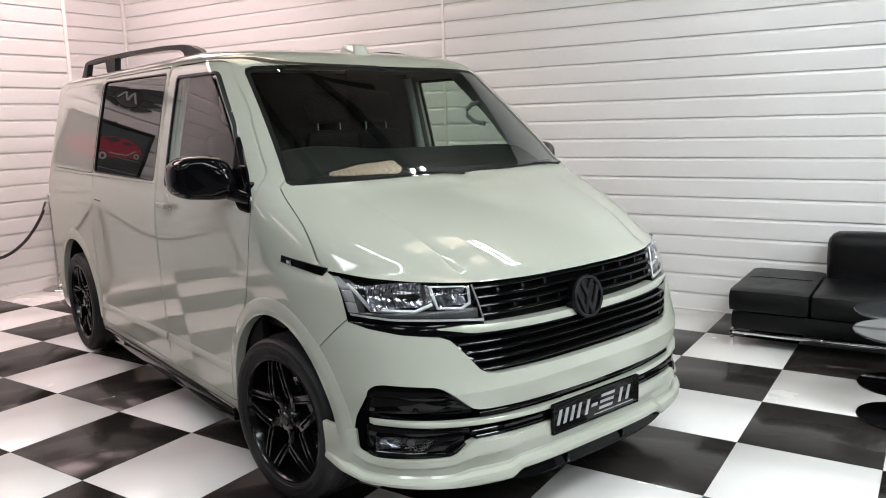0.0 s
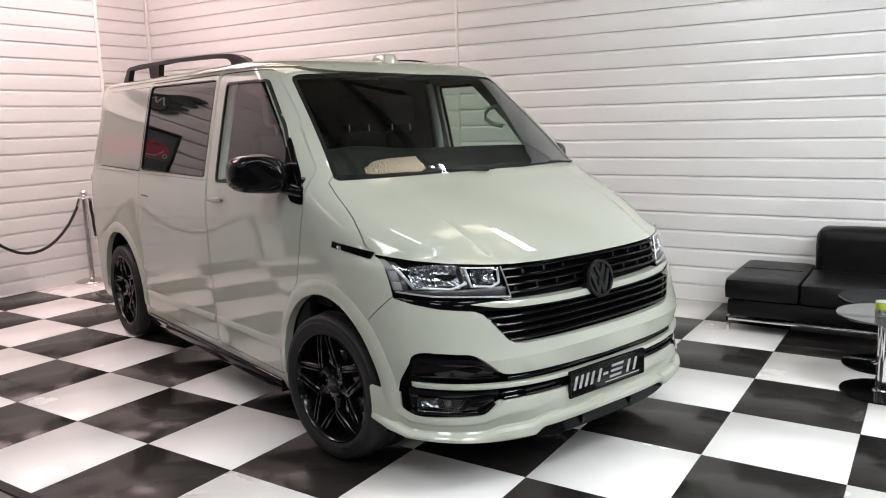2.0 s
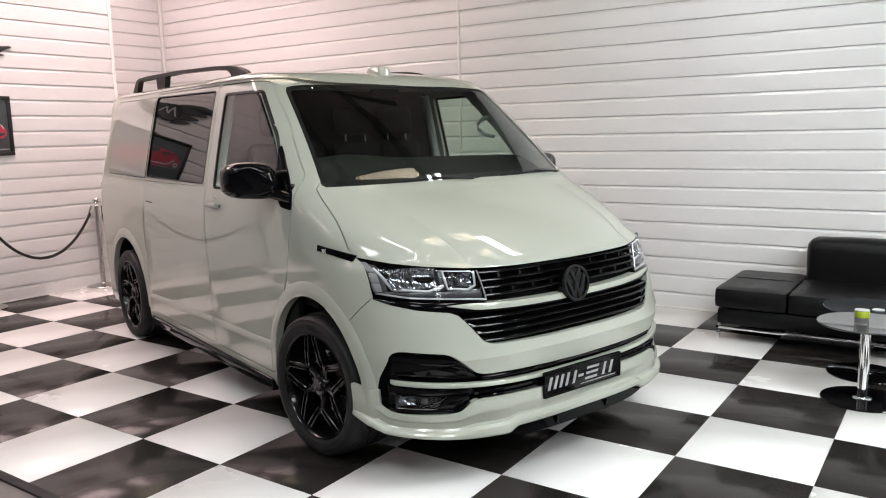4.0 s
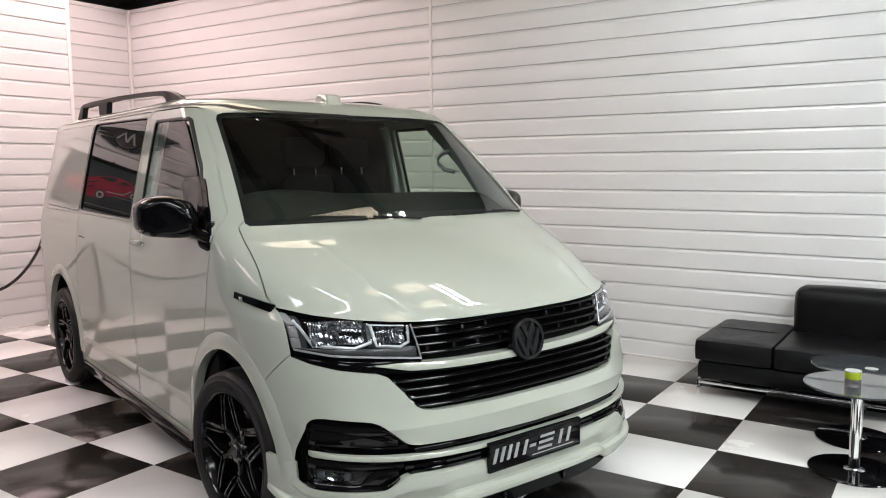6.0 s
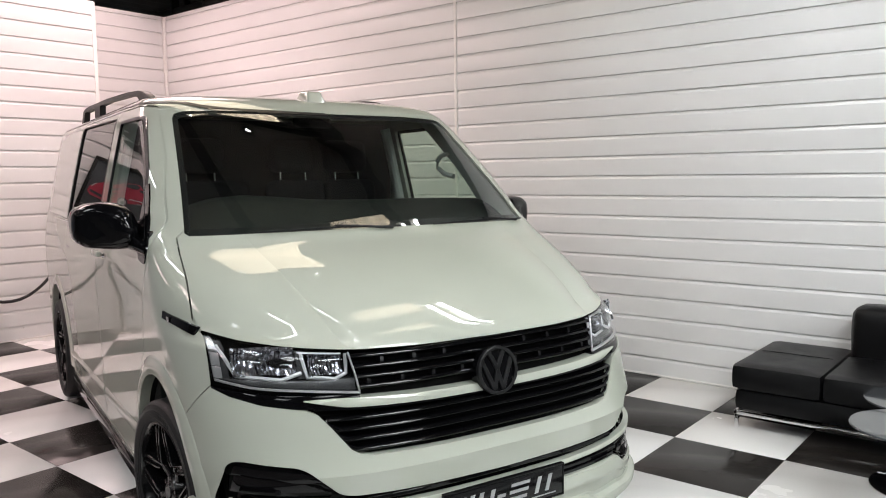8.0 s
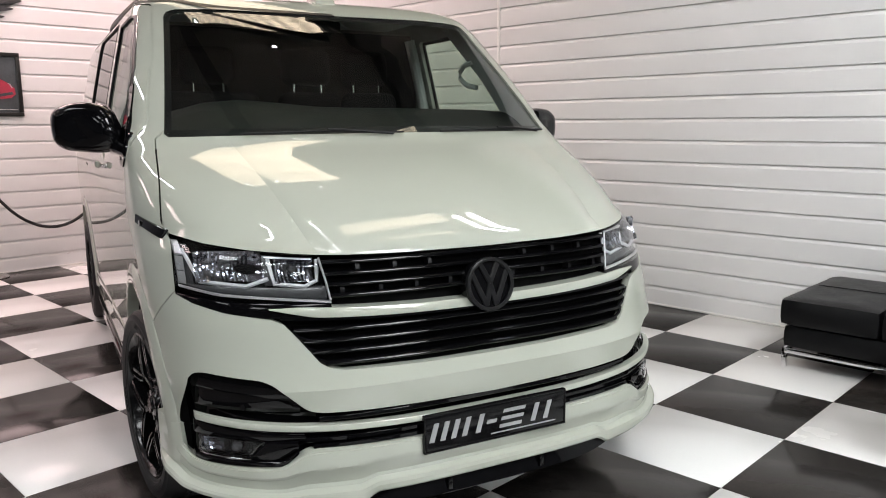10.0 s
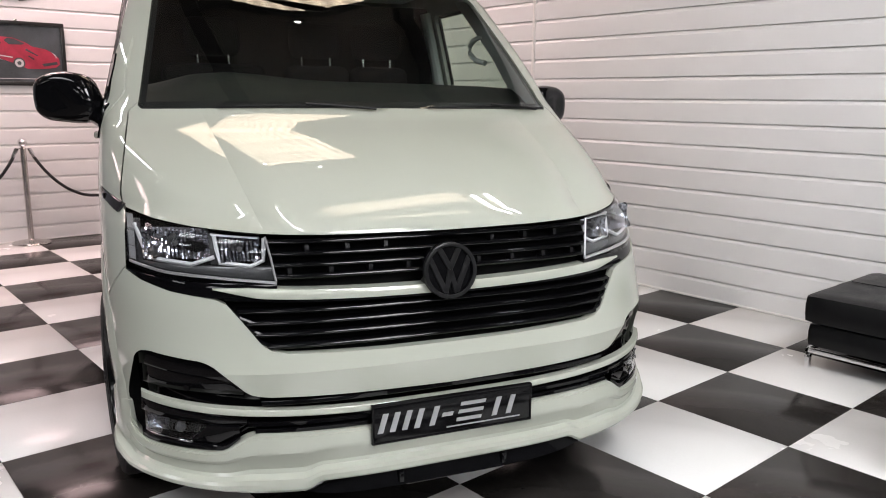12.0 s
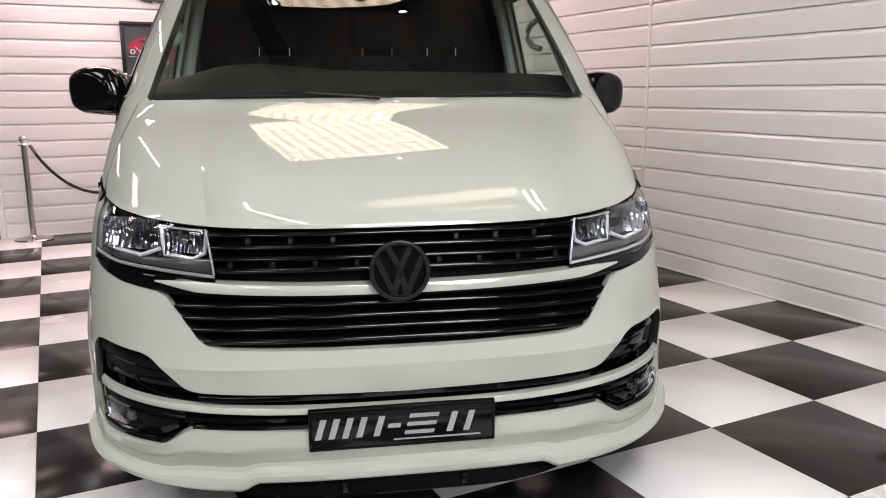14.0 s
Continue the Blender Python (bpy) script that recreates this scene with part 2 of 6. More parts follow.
def lathe(bm, profile, n=32, m=None):
    """Turns (radius, height) about z."""
    rings = []
    for r, z in profile:
        if r < 1e-5:
            rings.append([bm.verts.new((0, 0, z))])
        else:
            rings.append([bm.verts.new((r * math.cos(2 * math.pi * k / n), r * math.sin(2 * math.pi * k / n), z)) for k in range(n)])
    for a, b in zip(rings, rings[1:]):
        for k in range(n):
            q = [a[k % len(a)], a[(k + 1) % len(a)], b[(k + 1) % len(b)], b[k % len(b)]]
            q = list(dict.fromkeys(q))
            if len(q) > 2:
                bm.faces.new(q)
    if m is not None:
        for ring in rings:
            for v in ring:
                v.co = m @ v.co
    return bm


def sweep(bm, points, radius, n=10, closed=False, flat=1.0):
    """A tube along points; radius: a number or one for each point."""
    pts = [Vector(p) for p in points]
    rad = [radius] * len(pts) if isinstance(radius, (int, float)) else radius
    rings, up = [], Vector((0, 0, 1))
    for k, p in enumerate(pts):
        a = pts[k - 1] if k or closed else p
        b = pts[(k + 1) % len(pts)] if k + 1 < len(pts) or closed else p
        d = (b - a).normalized()
        if abs(d.dot(up)) > 0.98:
            up = Vector((1, 0, 0))
        s = d.cross(up).normalized()
        t = s.cross(d).normalized()
        rings.append([bm.verts.new(p + rad[k] * (math.cos(2 * math.pi * j / n) * s + flat * math.sin(2 * math.pi * j / n) * t)) for j in range(n)])
    pairs = list(zip(rings, rings[1:])) + ([(rings[-1], rings[0])] if closed else [])
    for a, b in pairs:
        for j in range(n):
            bm.faces.new((a[j], a[(j + 1) % n], b[(j + 1) % n], b[j]))
    if not closed:
        bm.faces.new(rings[0][::-1])
        bm.faces.new(rings[-1])
    return bm


def prism(bm, poly, axis, a, b):
    """A polygon drawn across an axis (0 u: (v, z); 1 v: (u, z); 2 z: (u, v)) and drawn out from a to b."""
    def at(p, h):
        p = list(p)
        p.insert(axis, h)
        return p
    lo, hi = [bm.verts.new(at(p, a)) for p in poly], [bm.verts.new(at(p, b)) for p in poly]
    bm.faces.new(lo)
    bm.faces.new(hi[::-1])
    for k in range(len(poly)):
        j = (k + 1) % len(poly)
        bm.faces.new((lo[k], hi[k], hi[j], lo[j]))
    return bm


def carve(me, bm, how="DIFFERENCE"):
    """The mesh cut by (or met with) a closed bmesh, as a new mesh."""
    bmesh.ops.recalc_face_normals(bm, faces=bm.faces)
    cut = bpy.data.meshes.new("cut")
    bm.to_mesh(cut)
    bm.free()
    a, b = new("a", me), new("b", cut)
    mod = a.modifiers.new("cut", "BOOLEAN")
    mod.operation, mod.object, mod.solver = how, b, "EXACT"
    bpy.context.view_layer.update()
    out = bpy.data.meshes.new_from_object(a.evaluated_get(bpy.context.evaluated_depsgraph_get()))
    bpy.data.objects.remove(a)
    bpy.data.objects.remove(b)
    bpy.data.meshes.remove(cut)
    return out


def mirrored(poly):
    """A polygon given by its right half, from top to bottom, closed over the middle."""
    return poly + [(-v, z) for v, z in reversed(poly) if abs(v) > 1e-6]

# ---- the showroom: walls, roof ----
WALL_Y, WALL_X, RECESS_X, RECESS_Y, PITCH, FIRST = 4.22, -4.20, -5.30, 2.77, 0.1505, 0.0


def structure(name, bm, material, label, category, angle=35):
    ob = part(name, bm, material, None, label, angle)
    return tagged(ob, category=category, kind="structure")


wall_north = structure("wall_north", box(bmesh.new(), RECESS_X - 0.15, 11.0, WALL_Y, WALL_Y + 0.12, 0, 3.50), WHITE_TRIM,
                       "long wall clad in glossy white horizontal plastic planks", "wall")
wall_west = structure("wall_west", box(bmesh.new(), WALL_X - 0.13, WALL_X, -0.33, RECESS_Y, 0, 3.29), WHITE_TRIM,
                      "side wall clad in white planks, hung with a picture and a winged sign", "wall")
wall_recess = structure("wall_recess", box(bmesh.new(), RECESS_X - 0.12, RECESS_X, RECESS_Y - 0.12, WALL_Y, 0, 3.50), WHITE_TRIM,
                        "set-back end wall clad in white planks beside the corner", "wall")
wall_return = structure("wall_return", box(bmesh.new(), RECESS_X, WALL_X - 0.132, RECESS_Y - 0.12, RECESS_Y, 0, 3.29), WHITE_TRIM,
                        "short white return wall into the recess", "wall")
# end and back walls are out of view, added to close the hall
wall_east = structure("wall_east", box(bmesh.new(), 11.0, 11.15, -9.0, WALL_Y + 0.12, 0, ROOF_Z + 0.1), PLAIN_WALL, "unseen plain end wall, coloured dark to keep reflections dark", "wall")
wall_south = structure("wall_south", box(bmesh.new(), -7.3, 11.15, -9.15, -9.0, 0, ROOF_Z + 0.1), PLAIN_WALL, "unseen plain back wall, coloured dark to keep reflections dark", "wall")
wall_far_west = structure("wall_far_west", box(bmesh.new(), -7.3, -7.15, -9.0, 4.6, 0, ROOF_Z + 0.1), BLUE_WALL, "pale blue painted wall beyond the side wall", "wall")
wall_gable = structure("wall_gable", box(bmesh.new(), -7.15, 11.0, WALL_Y + 0.75, WALL_Y + 0.85, 0, ROOF_Z + 0.1), ROOF_DARK, "dark unlit sheeting above and behind the clad wall", "wall")


def roof():
    bm = bmesh.new()
    n = 150
    x0, x1 = -7.3, 11.15
    lo, hi = [], []
    for k in range(n * 2 + 1):
        x = x0 + (x1 - x0) * k / (n * 2)
        z = ROOF_Z + (0.03 if k % 4 in (1, 2) else 0.0)
        lo.append(bm.verts.new((x, -9.15, z)))
        hi.append(bm.verts.new((x, WALL_Y + 0.85, z)))
    for k in range(n * 2):
        bm.faces.new((lo[k], lo[k + 1], hi[k + 1], hi[k]))
    top = [bm.verts.new((x, y, ROOF_Z + 0.15)) for x, y in ((x0, -9.15), (x1, -9.15), (x1, WALL_Y + 0.85), (x0, WALL_Y + 0.85))]
    bm.faces.new(top)
    return bm


ceiling = structure("ceiling", roof(), ROOF_DARK, "dark ribbed metal roof sheeting of an industrial unit", "ceiling")

for bx in (-4.6, -2.15, 3.3, 6.0, 9.3):
    bm = bmesh.new()
    box(bm, bx - 0.06, bx + 0.06, -9.0, WALL_Y + 0.74, ROOF_Z - 0.19, ROOF_Z - 0.18)
    box(bm, bx - 0.06, bx + 0.06, -9.0, WALL_Y + 0.74, ROOF_Z - 0.03, ROOF_Z - 0.02)
    box(bm, bx - 0.008, bx + 0.008, -9.0, WALL_Y + 0.74, ROOF_Z - 0.178, ROOF_Z - 0.032)
    tagged(part("roof_beam", bm, BEAM, None, "dark painted steel roof beam under the sheeting"), category="beam", group="roof beams", kind="structure")
# two purlins span the bay over the van, either side of its rooflights
for y, half, deep in ((0.97, 0.11, 0.16), (2.665, 0.05, 0.12)):
    bm = bmesh.new()
    box(bm, -2.08, 3.23, y - half, y + half, ROOF_Z - deep, ROOF_Z - deep + 0.012)
    box(bm, -2.08, 3.23, y - half, y + half, ROOF_Z - 0.032, ROOF_Z - 0.02)
    box(bm, -2.08, 3.23, y - 0.01, y + 0.01, ROOF_Z - deep + 0.012, ROOF_Z - 0.032)
    tagged(part("roof_beam", bm, BEAM, None, "dark steel purlin between two roof beams"), category="beam", group="roof beams", kind="structure")

conduit = thing("conduit", "dark pipe run with clips above the clad wall", "pipe")
for y, z, r in ((WALL_Y + 0.34, 3.66, 0.045), (WALL_Y + 0.52, 3.56, 0.03)):
    part("pipe", sweep(bmesh.new(), [(x, y, z) for x in (-7.1, -3.0, 2.0, 7.0, 10.9)], r, 12), BEAM, conduit)
    for x in (-5.6, -4.9, -3.6, -2.4, -1.0, 1.5, 4.0):
        part("clip", box(bmesh.new(), x - 0.02, x + 0.02, y - r - 0.01, y + r + 0.01, z - r - 0.01, ROOF_Z - 0.002, 0.003), BEAM, conduit)
# the corner and edge trims of the cladding
for name, dims in (("trim", (-0.735, -0.705, WALL_Y - 0.020, WALL_Y - 0.001, 0.0, 3.49)), ("trim", (5.30, 5.33, WALL_Y - 0.020, WALL_Y - 0.001, 0.0, 3.49)),
                   ("trim", (RECESS_X + 0.001, RECESS_X + 0.045, WALL_Y - 0.045, WALL_Y - 0.001, 0.0, 3.49)),
                   ("trim", (WALL_X - 0.13, WALL_X + 0.016, RECESS_Y - 0.034, RECESS_Y + 0.006, 0.0, 3.285)),
                   ("trim", (WALL_X - 0.13, WALL_X + 0.016, -0.336, -0.28, 0.0, 3.285))):
    tagged(part(name, box(bmesh.new(), *dims, bevel=0.004), WHITE_TRIM, None, "white plastic cladding trim"), category="trim", kind="structure")
for dims in ((RECESS_X + 0.05, 11.0, WALL_Y - 0.022, WALL_Y - 0.002, 0.0, 0.014), (WALL_X + 0.002, WALL_X + 0.022, -0.27, RECESS_Y - 0.08, 0.0, 0.014)):
    tagged(part("baseboard", box(bmesh.new(), *dims, bevel=0.003), WHITE_TRIM, None, "low white strip at the wall's foot"), category="baseboard", kind="structure")

import functools

# ---- the van's outer skin: plan outlines stacked in height (u ahead from the nose, v to its left, z up) ----
SKIN = [  # z, nose u, depth of the rounded front, half width, tail u
    (0.200, -0.0920, 0.500, 0.9000, -4.590),
    (0.260, -0.0920, 0.520, 0.9220, -4.600),
    (0.300, -0.0860, 0.530, 0.9310, -4.600),
    (0.345, -0.0660, 0.540, 0.9370, -4.610),
    (0.420, -0.0680, 0.550, 0.9420, -4.620),
    (0.450, -0.0695, 0.550, 0.9405, -4.620),
    (0.478, -0.0720, 0.550, 0.9375, -4.620),
    (0.500, -0.0745, 0.550, 0.9435, -4.620),
    (0.585, -0.0680, 0.550, 0.9465, -4.620),
    (0.640, -0.0880, 0.550, 0.9480, -4.620),
    (0.750, -0.1120, 0.580, 0.9515, -4.610),
    (0.830, -0.1320, 0.620, 0.9535, -4.610),
    (0.920, -0.1500, 0.690, 0.9552, -4.600),
    (0.965, -0.1620, 0.740, 0.9557, -4.600),
    (1.000, -0.2080, 0.760, 0.9560, -4.600),
    (1.050, -0.2840, 0.710, 0.9560, -4.590),
    (1.100, -0.3750, 0.650, 0.9545, -4.590),
    (1.150, -0.4850, 0.570, 0.9495, -4.590),
    (1.200, -0.6140, 0.480, 0.9425, -4.580),
    (1.250, -0.7620, 0.370, 0.9345, -4.570),
    (1.290, -0.8680, 0.300, 0.9275, -4.560),
    (1.330, -0.9140, 0.310, 0.9200, -4.560),
    (1.400, -0.9970, 0.280, 0.9050, -4.550),
    (1.500, -1.1130, 0.260, 0.8840, -4.540),
    (1.600, -1.2310, 0.250, 0.8620, -4.520),
    (1.700, -1.3520, 0.245, 0.8390, -4.527),
    (1.780, -1.4510, 0.240, 0.8200, -4.552),
    (1.830, -1.5160, 0.240, 0.8030, -4.559),
    (1.865, -1.5750, 0.260, 0.7820, -4.580),
    (1.890, -1.6550, 0.300, 0.7520, -4.540),
    (1.905, -1.7350, 0.360, 0.7150, -4.490),
    (1.918, -1.8300, 0.420, 0.6500, -4.420),
    (1.927, -2.0000, 0.450, 0.5600, -4.320),
    (1.933, -2.2200, 0.450, 0.4300, -4.140),
    (1.936, -2.5000, 0.400, 0.2600, -3.840),
]
SKIN_Z = [row[0] for row in SKIN]


# half widths of the sides: the sill, the belly, a soft crease under the windows, the tumblehome
WIDTH = [(0.20, 0.9000), (0.24, 0.9240), (0.28, 0.9325), (0.34, 0.9352), (0.45, 0.9390), (0.70, 0.9477), (0.98, 0.9560),
         (1.03, 0.9566), (1.07, 0.9560), (1.10, 0.9538), (1.15, 0.9495), (1.20, 0.9425), (1.29, 0.9275), (1.40, 0.9050), (1.50, 0.8840), (1.60, 0.8620), (1.70, 0.8390), (1.78, 0.8200), (1.83, 0.8030),
         (1.865, 0.7820), (1.89, 0.7520), (1.905, 0.7150), (1.918, 0.6500), (1.927, 0.5600), (1.933, 0.4300), (1.936, 0.2600)]


def bent(xs, ys, x):
    """A smooth line through points, with no overshoot."""
    i = min(max(n for n, low in enumerate(xs) if low <= x + 1e-9), len(xs) - 2)

    def slope(n):
        if not 0 < n < len(xs) - 1:
            return (ys[1] - ys[0]) / (xs[1] - xs[0]) if n == 0 else (ys[-1] - ys[-2]) / (xs[-1] - xs[-2])
        a, b = (ys[n] - ys[n - 1]) / (xs[n] - xs[n - 1]), (ys[n + 1] - ys[n]) / (xs[n + 1] - xs[n])
        return 0.0 if a * b <= 0 else 2 * a * b / (a + b)

    step = xs[i + 1] - xs[i]
    t = min(max((x - xs[i]) / step, 0.0), 1.0)
    return (1 + 2 * t) * (1 - t) ** 2 * ys[i] + t * (1 - t) ** 2 * step * slope(i) + t * t * (3 - 2 * t) * ys[i + 1] + t * t * (t - 1) * step * slope(i + 1)


COLUMNS = [[row[n] for row in SKIN] for n in range(5)]


@functools.lru_cache(None)
def skin(z):
    """Nose, front depth, half width and tail of the outline at a height."""
    z = min(max(z, SKIN_Z[0]), SKIN_Z[-1])
    if 1.0 < z < 1.89:
        nose, deep, tail = (bent(SKIN_Z, COLUMNS[n], z) for n in (1, 2, 4))
    else:
        nose, deep, tail = (float(np.interp(z, SKIN_Z, COLUMNS[n])) for n in (1, 2, 4))
    return [nose, deep, bent([w[0] for w in WIDTH], [w[1] for w in WIDTH], z), tail]


def crease(z):
    """Where the bonnet's raised middle ends, to either side."""
    return 0.520 + 0.28 * (min(max(z, 0.955), 1.30) - 0.96)


def shoulder(v, z):
    """How far the bonnet's flanks stand back: the middle rolls off to a sharp crease that softens upwards."""
    if not 0.955 < z < 1.30:
        return 0.0
    roll = 0.085 + 0.50 * max(0.0, z - 0.97)
    k = min(max((abs(v) - crease(z)) / roll + 1.0, 0.0), 1.0)
    return -0.039 * k * k * min(1.0, (z - 0.955) / 0.03) * min(1.0, (1.30 - z) / 0.06)


def dish(v, z):
    """How far the middle of the windscreen stands back from the line of its pillars."""
    k = max(0.0, 1 - (v / 0.72) ** 2)
    return -k * k * float(np.interp(z, [1.36, 1.50, 1.65, 1.75, 1.83, 1.88, 1.93], [0.0, 0.014, 0.036, 0.062, 0.086, 0.070, 0.0]))


BEND = 3.5  # how square the plan of the front is


def inside(u, v, z):
    """Below zero inside the skin, above zero outside it."""
    nose, deep, wide, tail = skin(z)
    q = abs(v) / wide
    x = (u - dish(v, z) - (nose - deep)) / (deep + shoulder(v, z))
    if x > 0:
        return x * x + q ** BEND - 1
    r = min((tail + 0.22 - u) / 0.22, 0.999)
    if r > 0:
        return q ** 3 + (1 - math.sqrt(1 - r * r)) ** 2.5 - 1
    return q ** BEND - 1


def facing(co):
    """The skin's outward direction at a place on it."""
    return Vector((inside(co.x + 2e-4, co.y, co.z) - inside(co.x - 2e-4, co.y, co.z), inside(co.x, co.y + 2e-4, co.z) - inside(co.x, co.y - 2e-4, co.z),
                   (inside(co.x, co.y, co.z + 1e-3) - inside(co.x, co.y, co.z - 1e-3)) / 5)).normalized()


def polished(me, creased=False):
    """Gives the outer faces of a cut panel the skin's own normals, so that they mirror cleanly; a creased panel keeps its edges."""
    known, out, plain = {}, [], Vector((0, 0, 0))
    for face in me.polygons:
        mid = face.center
        for k in face.vertices:
            co = me.vertices[k].co
            n = known.get(k)
            if n is None:
                n = known[k] = facing(co) if 0.215 < co.z < 1.85 and abs(inside(*co)) < 0.05 else plain
            if creased and n.length and 0.95 < co.z < 1.31:
                n = facing(Vector((co.x, co.y + 0.12 * (mid.y - co.y), co.z)))
            out.append(n if n.dot(face.normal) > 0.88 else plain)
    me.normals_split_custom_set(out)
    return me


def front_u(v, z, out=0.0):
    """How far ahead the skin lies at v and z."""
    nose, deep, wide, _ = skin(z)
    q = min(abs(v) / wide, 1.0)
    return nose - deep * (1 - math.sqrt(max(0.0, 1 - q ** BEND))) + out + shoulder(v, z) + dish(v, z)


def side_v(u, z, out=0.0):
    """The skin's half width at u and z."""
    nose, deep, wide, tail = skin(z)
    k = min(max((nose - u) / deep, 0.0), 1.0)
    r = min(max((u - tail) / 0.22, 0.0), 1.0)
    return wide * (1 - (1 - k) ** 2) ** (1 / BEND) * (1 - (1 - r) ** 2.5) ** (1 / 3.0) + out

# ---- the van ----
van = thing("van", "light grey van with black wheels and grilles on chequered tiles", "van", pose(2.095, 0.945, 0, 0, 0, -17.9))
AXLES, WHEEL_R = (-0.915, -3.885), 0.348


def shell(out=0.0, thick=0.03):
    """The skin as a closed sheet, moved out and thickened inwards."""
    bm = bmesh.new()
    zs = sorted({round(z, 4) for a, b in zip(SKIN_Z, SKIN_Z[1:]) for z in np.linspace(a, b, max(2, int((b - a) / 0.022) + 1))})
    rings = []
    for z in zs:
        nose, deep, wide, tail = skin(z)
        half = []
        turn = math.asin((crease(z) / wide) ** (BEND / 2)) if crease(z) < wide else math.pi / 8
        for k in range(61):
            a = turn * k / 15 if k < 15 else turn + (math.pi / 2 - turn) * (k - 15) / 45
            v = wide * math.sin(a) ** (2 / BEND)
            half.append((nose - deep * (1 - math.cos(a)) + shoulder(v, z) * math.cos(a) + dish(v, z), v))
        start, end = nose - deep, tail + 0.22
        for k in range(1, 40):
            half.append((start + (end - start) * k / 40, wide))
        for k in range(0, 13):
            a = math.pi / 2 * k / 12
            half.append((end - 0.22 * math.sin(a), wide * max(0.0, 1 - (1 - math.cos(a)) ** 2.5) ** (1 / 3.0)) if k else (end, wide))
        half[-1] = (tail, 0.0)
        ring = [bm.verts.new((u, -v, z)) for u, v in half] + [bm.verts.new((u, v, z)) for u, v in half[-2:0:-1]]
        rings.append(ring)
    n = len(rings[0])
    for a, b in zip(rings, rings[1:]):
        for k in range(n):
            bm.faces.new((a[k], a[(k + 1) % n], b[(k + 1) % n], b[k]))
    bm.faces.new(rings[-1])
    bmesh.ops.recalc_face_normals(bm, faces=bm.faces)
    bm.normal_update()
    outer = {v: v.co + v.normal * out for v in bm.verts}
    inner = {v: v.co + v.normal * (out - thick) for v in bm.verts}
    for v, p in outer.items():
        v.co = p
    twin = {v: bm.verts.new(p) for v, p in inner.items()}
    for f in list(bm.faces):
        if f.is_valid:
            bm.faces.new([twin[v] for v in reversed(f.verts)])
    base = rings[0]
    for k in range(n):
        a, b = base[k], base[(k + 1) % n]
        bm.faces.new((b, a, twin[a], twin[b]))
    me = bpy.data.meshes.new("shell")
    bmesh.ops.recalc_face_normals(bm, faces=bm.faces)
    bm.to_mesh(me)
    bm.free()
    return me


def grown(poly, by):
    """A polygon moved out by a distance (in if negative)."""
    area = sum(a[0] * b[1] - a[1] * b[0] for a, b in zip(poly, poly[1:] + poly[:1]))
    s, out = (1 if area > 0 else -1) * by, []
    for p, q, r in zip(poly[-1:] + poly[:-1], poly, poly[1:] + poly[:1]):
        d1, d2 = (Vector(q) - Vector(p)).normalized(), (Vector(r) - Vector(q)).normalized()
        n1, n2 = Vector((d1.y, -d1.x)), Vector((d2.y, -d2.x))
        m = (n1 + n2) / max(0.4, 1 + n1.dot(n2))
        out.append((q[0] + s * m.x, q[1] + s * m.y))
    return out


def rounded(poly, r, n=5):
    """A polygon with its corners rounded by about r."""
    out = []
    for p, q, s in zip(poly[-1:] + poly[:-1], poly, poly[1:] + poly[:1]):
        p, q, s = Vector(p), Vector(q), Vector(s)
        k = min(r, 0.45 * (p - q).length, 0.45 * (s - q).length)
        a, b = q + (p - q).normalized() * k, q + (s - q).normalized() * k
        out += [tuple((1 - t) ** 2 * a + 2 * t * (1 - t) * q + t * t * b) for t in [j / n for j in range(n + 1)]]
    return out


# outlines, seen from ahead (v, z) and from the side (u, z)
FACE = mirrored([(0.0, 0.951), (-0.30, 0.954), (-0.53, 0.960), (-0.70, 0.973), (-0.80, 0.985), (-0.874, 1.002), (-0.882, 0.94), (-0.886, 0.836), (-0.85, 0.817), (-0.777, 0.797), (-0.69, 0.786),
                 (-0.662, 0.782), (-0.635, 0.770), (-0.60, 0.727), (-0.550, 0.660), (-0.525, 0.644), (-0.48, 0.635), (-0.2, 0.628), (0.0, 0.627)])
LOWER = rounded(mirrored([(0.0, 0.504), (-0.40, 0.512), (-0.55, 0.516), (-0.592, 0.524), (-0.645, 0.572), (-0.682, 0.604), (-0.71, 0.616), (-0.842, 0.627), (-0.865, 0.622), (-0.880, 0.604), (-0.900, 0.50),
                  (-0.906, 0.425), (-0.900, 0.385), (-0.878, 0.358), (-0.85, 0.352), (-0.68, 0.355), (-0.655, 0.363), (-0.60, 0.402), (-0.575, 0.410), (0.0, 0.400)]), 0.022, 3)
SCREEN = mirrored([(0.0, 1.822), (-0.45, 1.817), (-0.66, 1.808), (-0.695, 1.797), (-0.71, 1.775), (-0.805, 1.33), (-0.812, 1.302), (-0.80, 1.291), (-0.5, 1.295), (0.0, 1.297)])
HEADLIGHT = [(-0.533, 0.958), (-0.70, 0.968), (-0.80, 0.979), (-0.868, 0.994), (-0.877, 0.94), (-0.882, 0.862), (-0.84, 0.842), (-0.76, 0.828), (-0.60, 0.824), (-0.50, 0.828)]
DOOR = rounded([(-2.185, 0.30), (-2.185, 1.845), (-1.642, 1.838), (-1.350, 1.60), (-1.080, 1.335), (-1.068, 1.18), (-1.10, 1.0), (-1.165, 0.80), (-1.33, 0.62), (-1.36, 0.30)], 0.05)
DOOR_WINDOW = rounded([(-2.075, 1.250), (-2.085, 1.790), (-1.622, 1.785), (-1.352, 1.545), (-1.138, 1.285), (-1.143, 1.268)], 0.03)
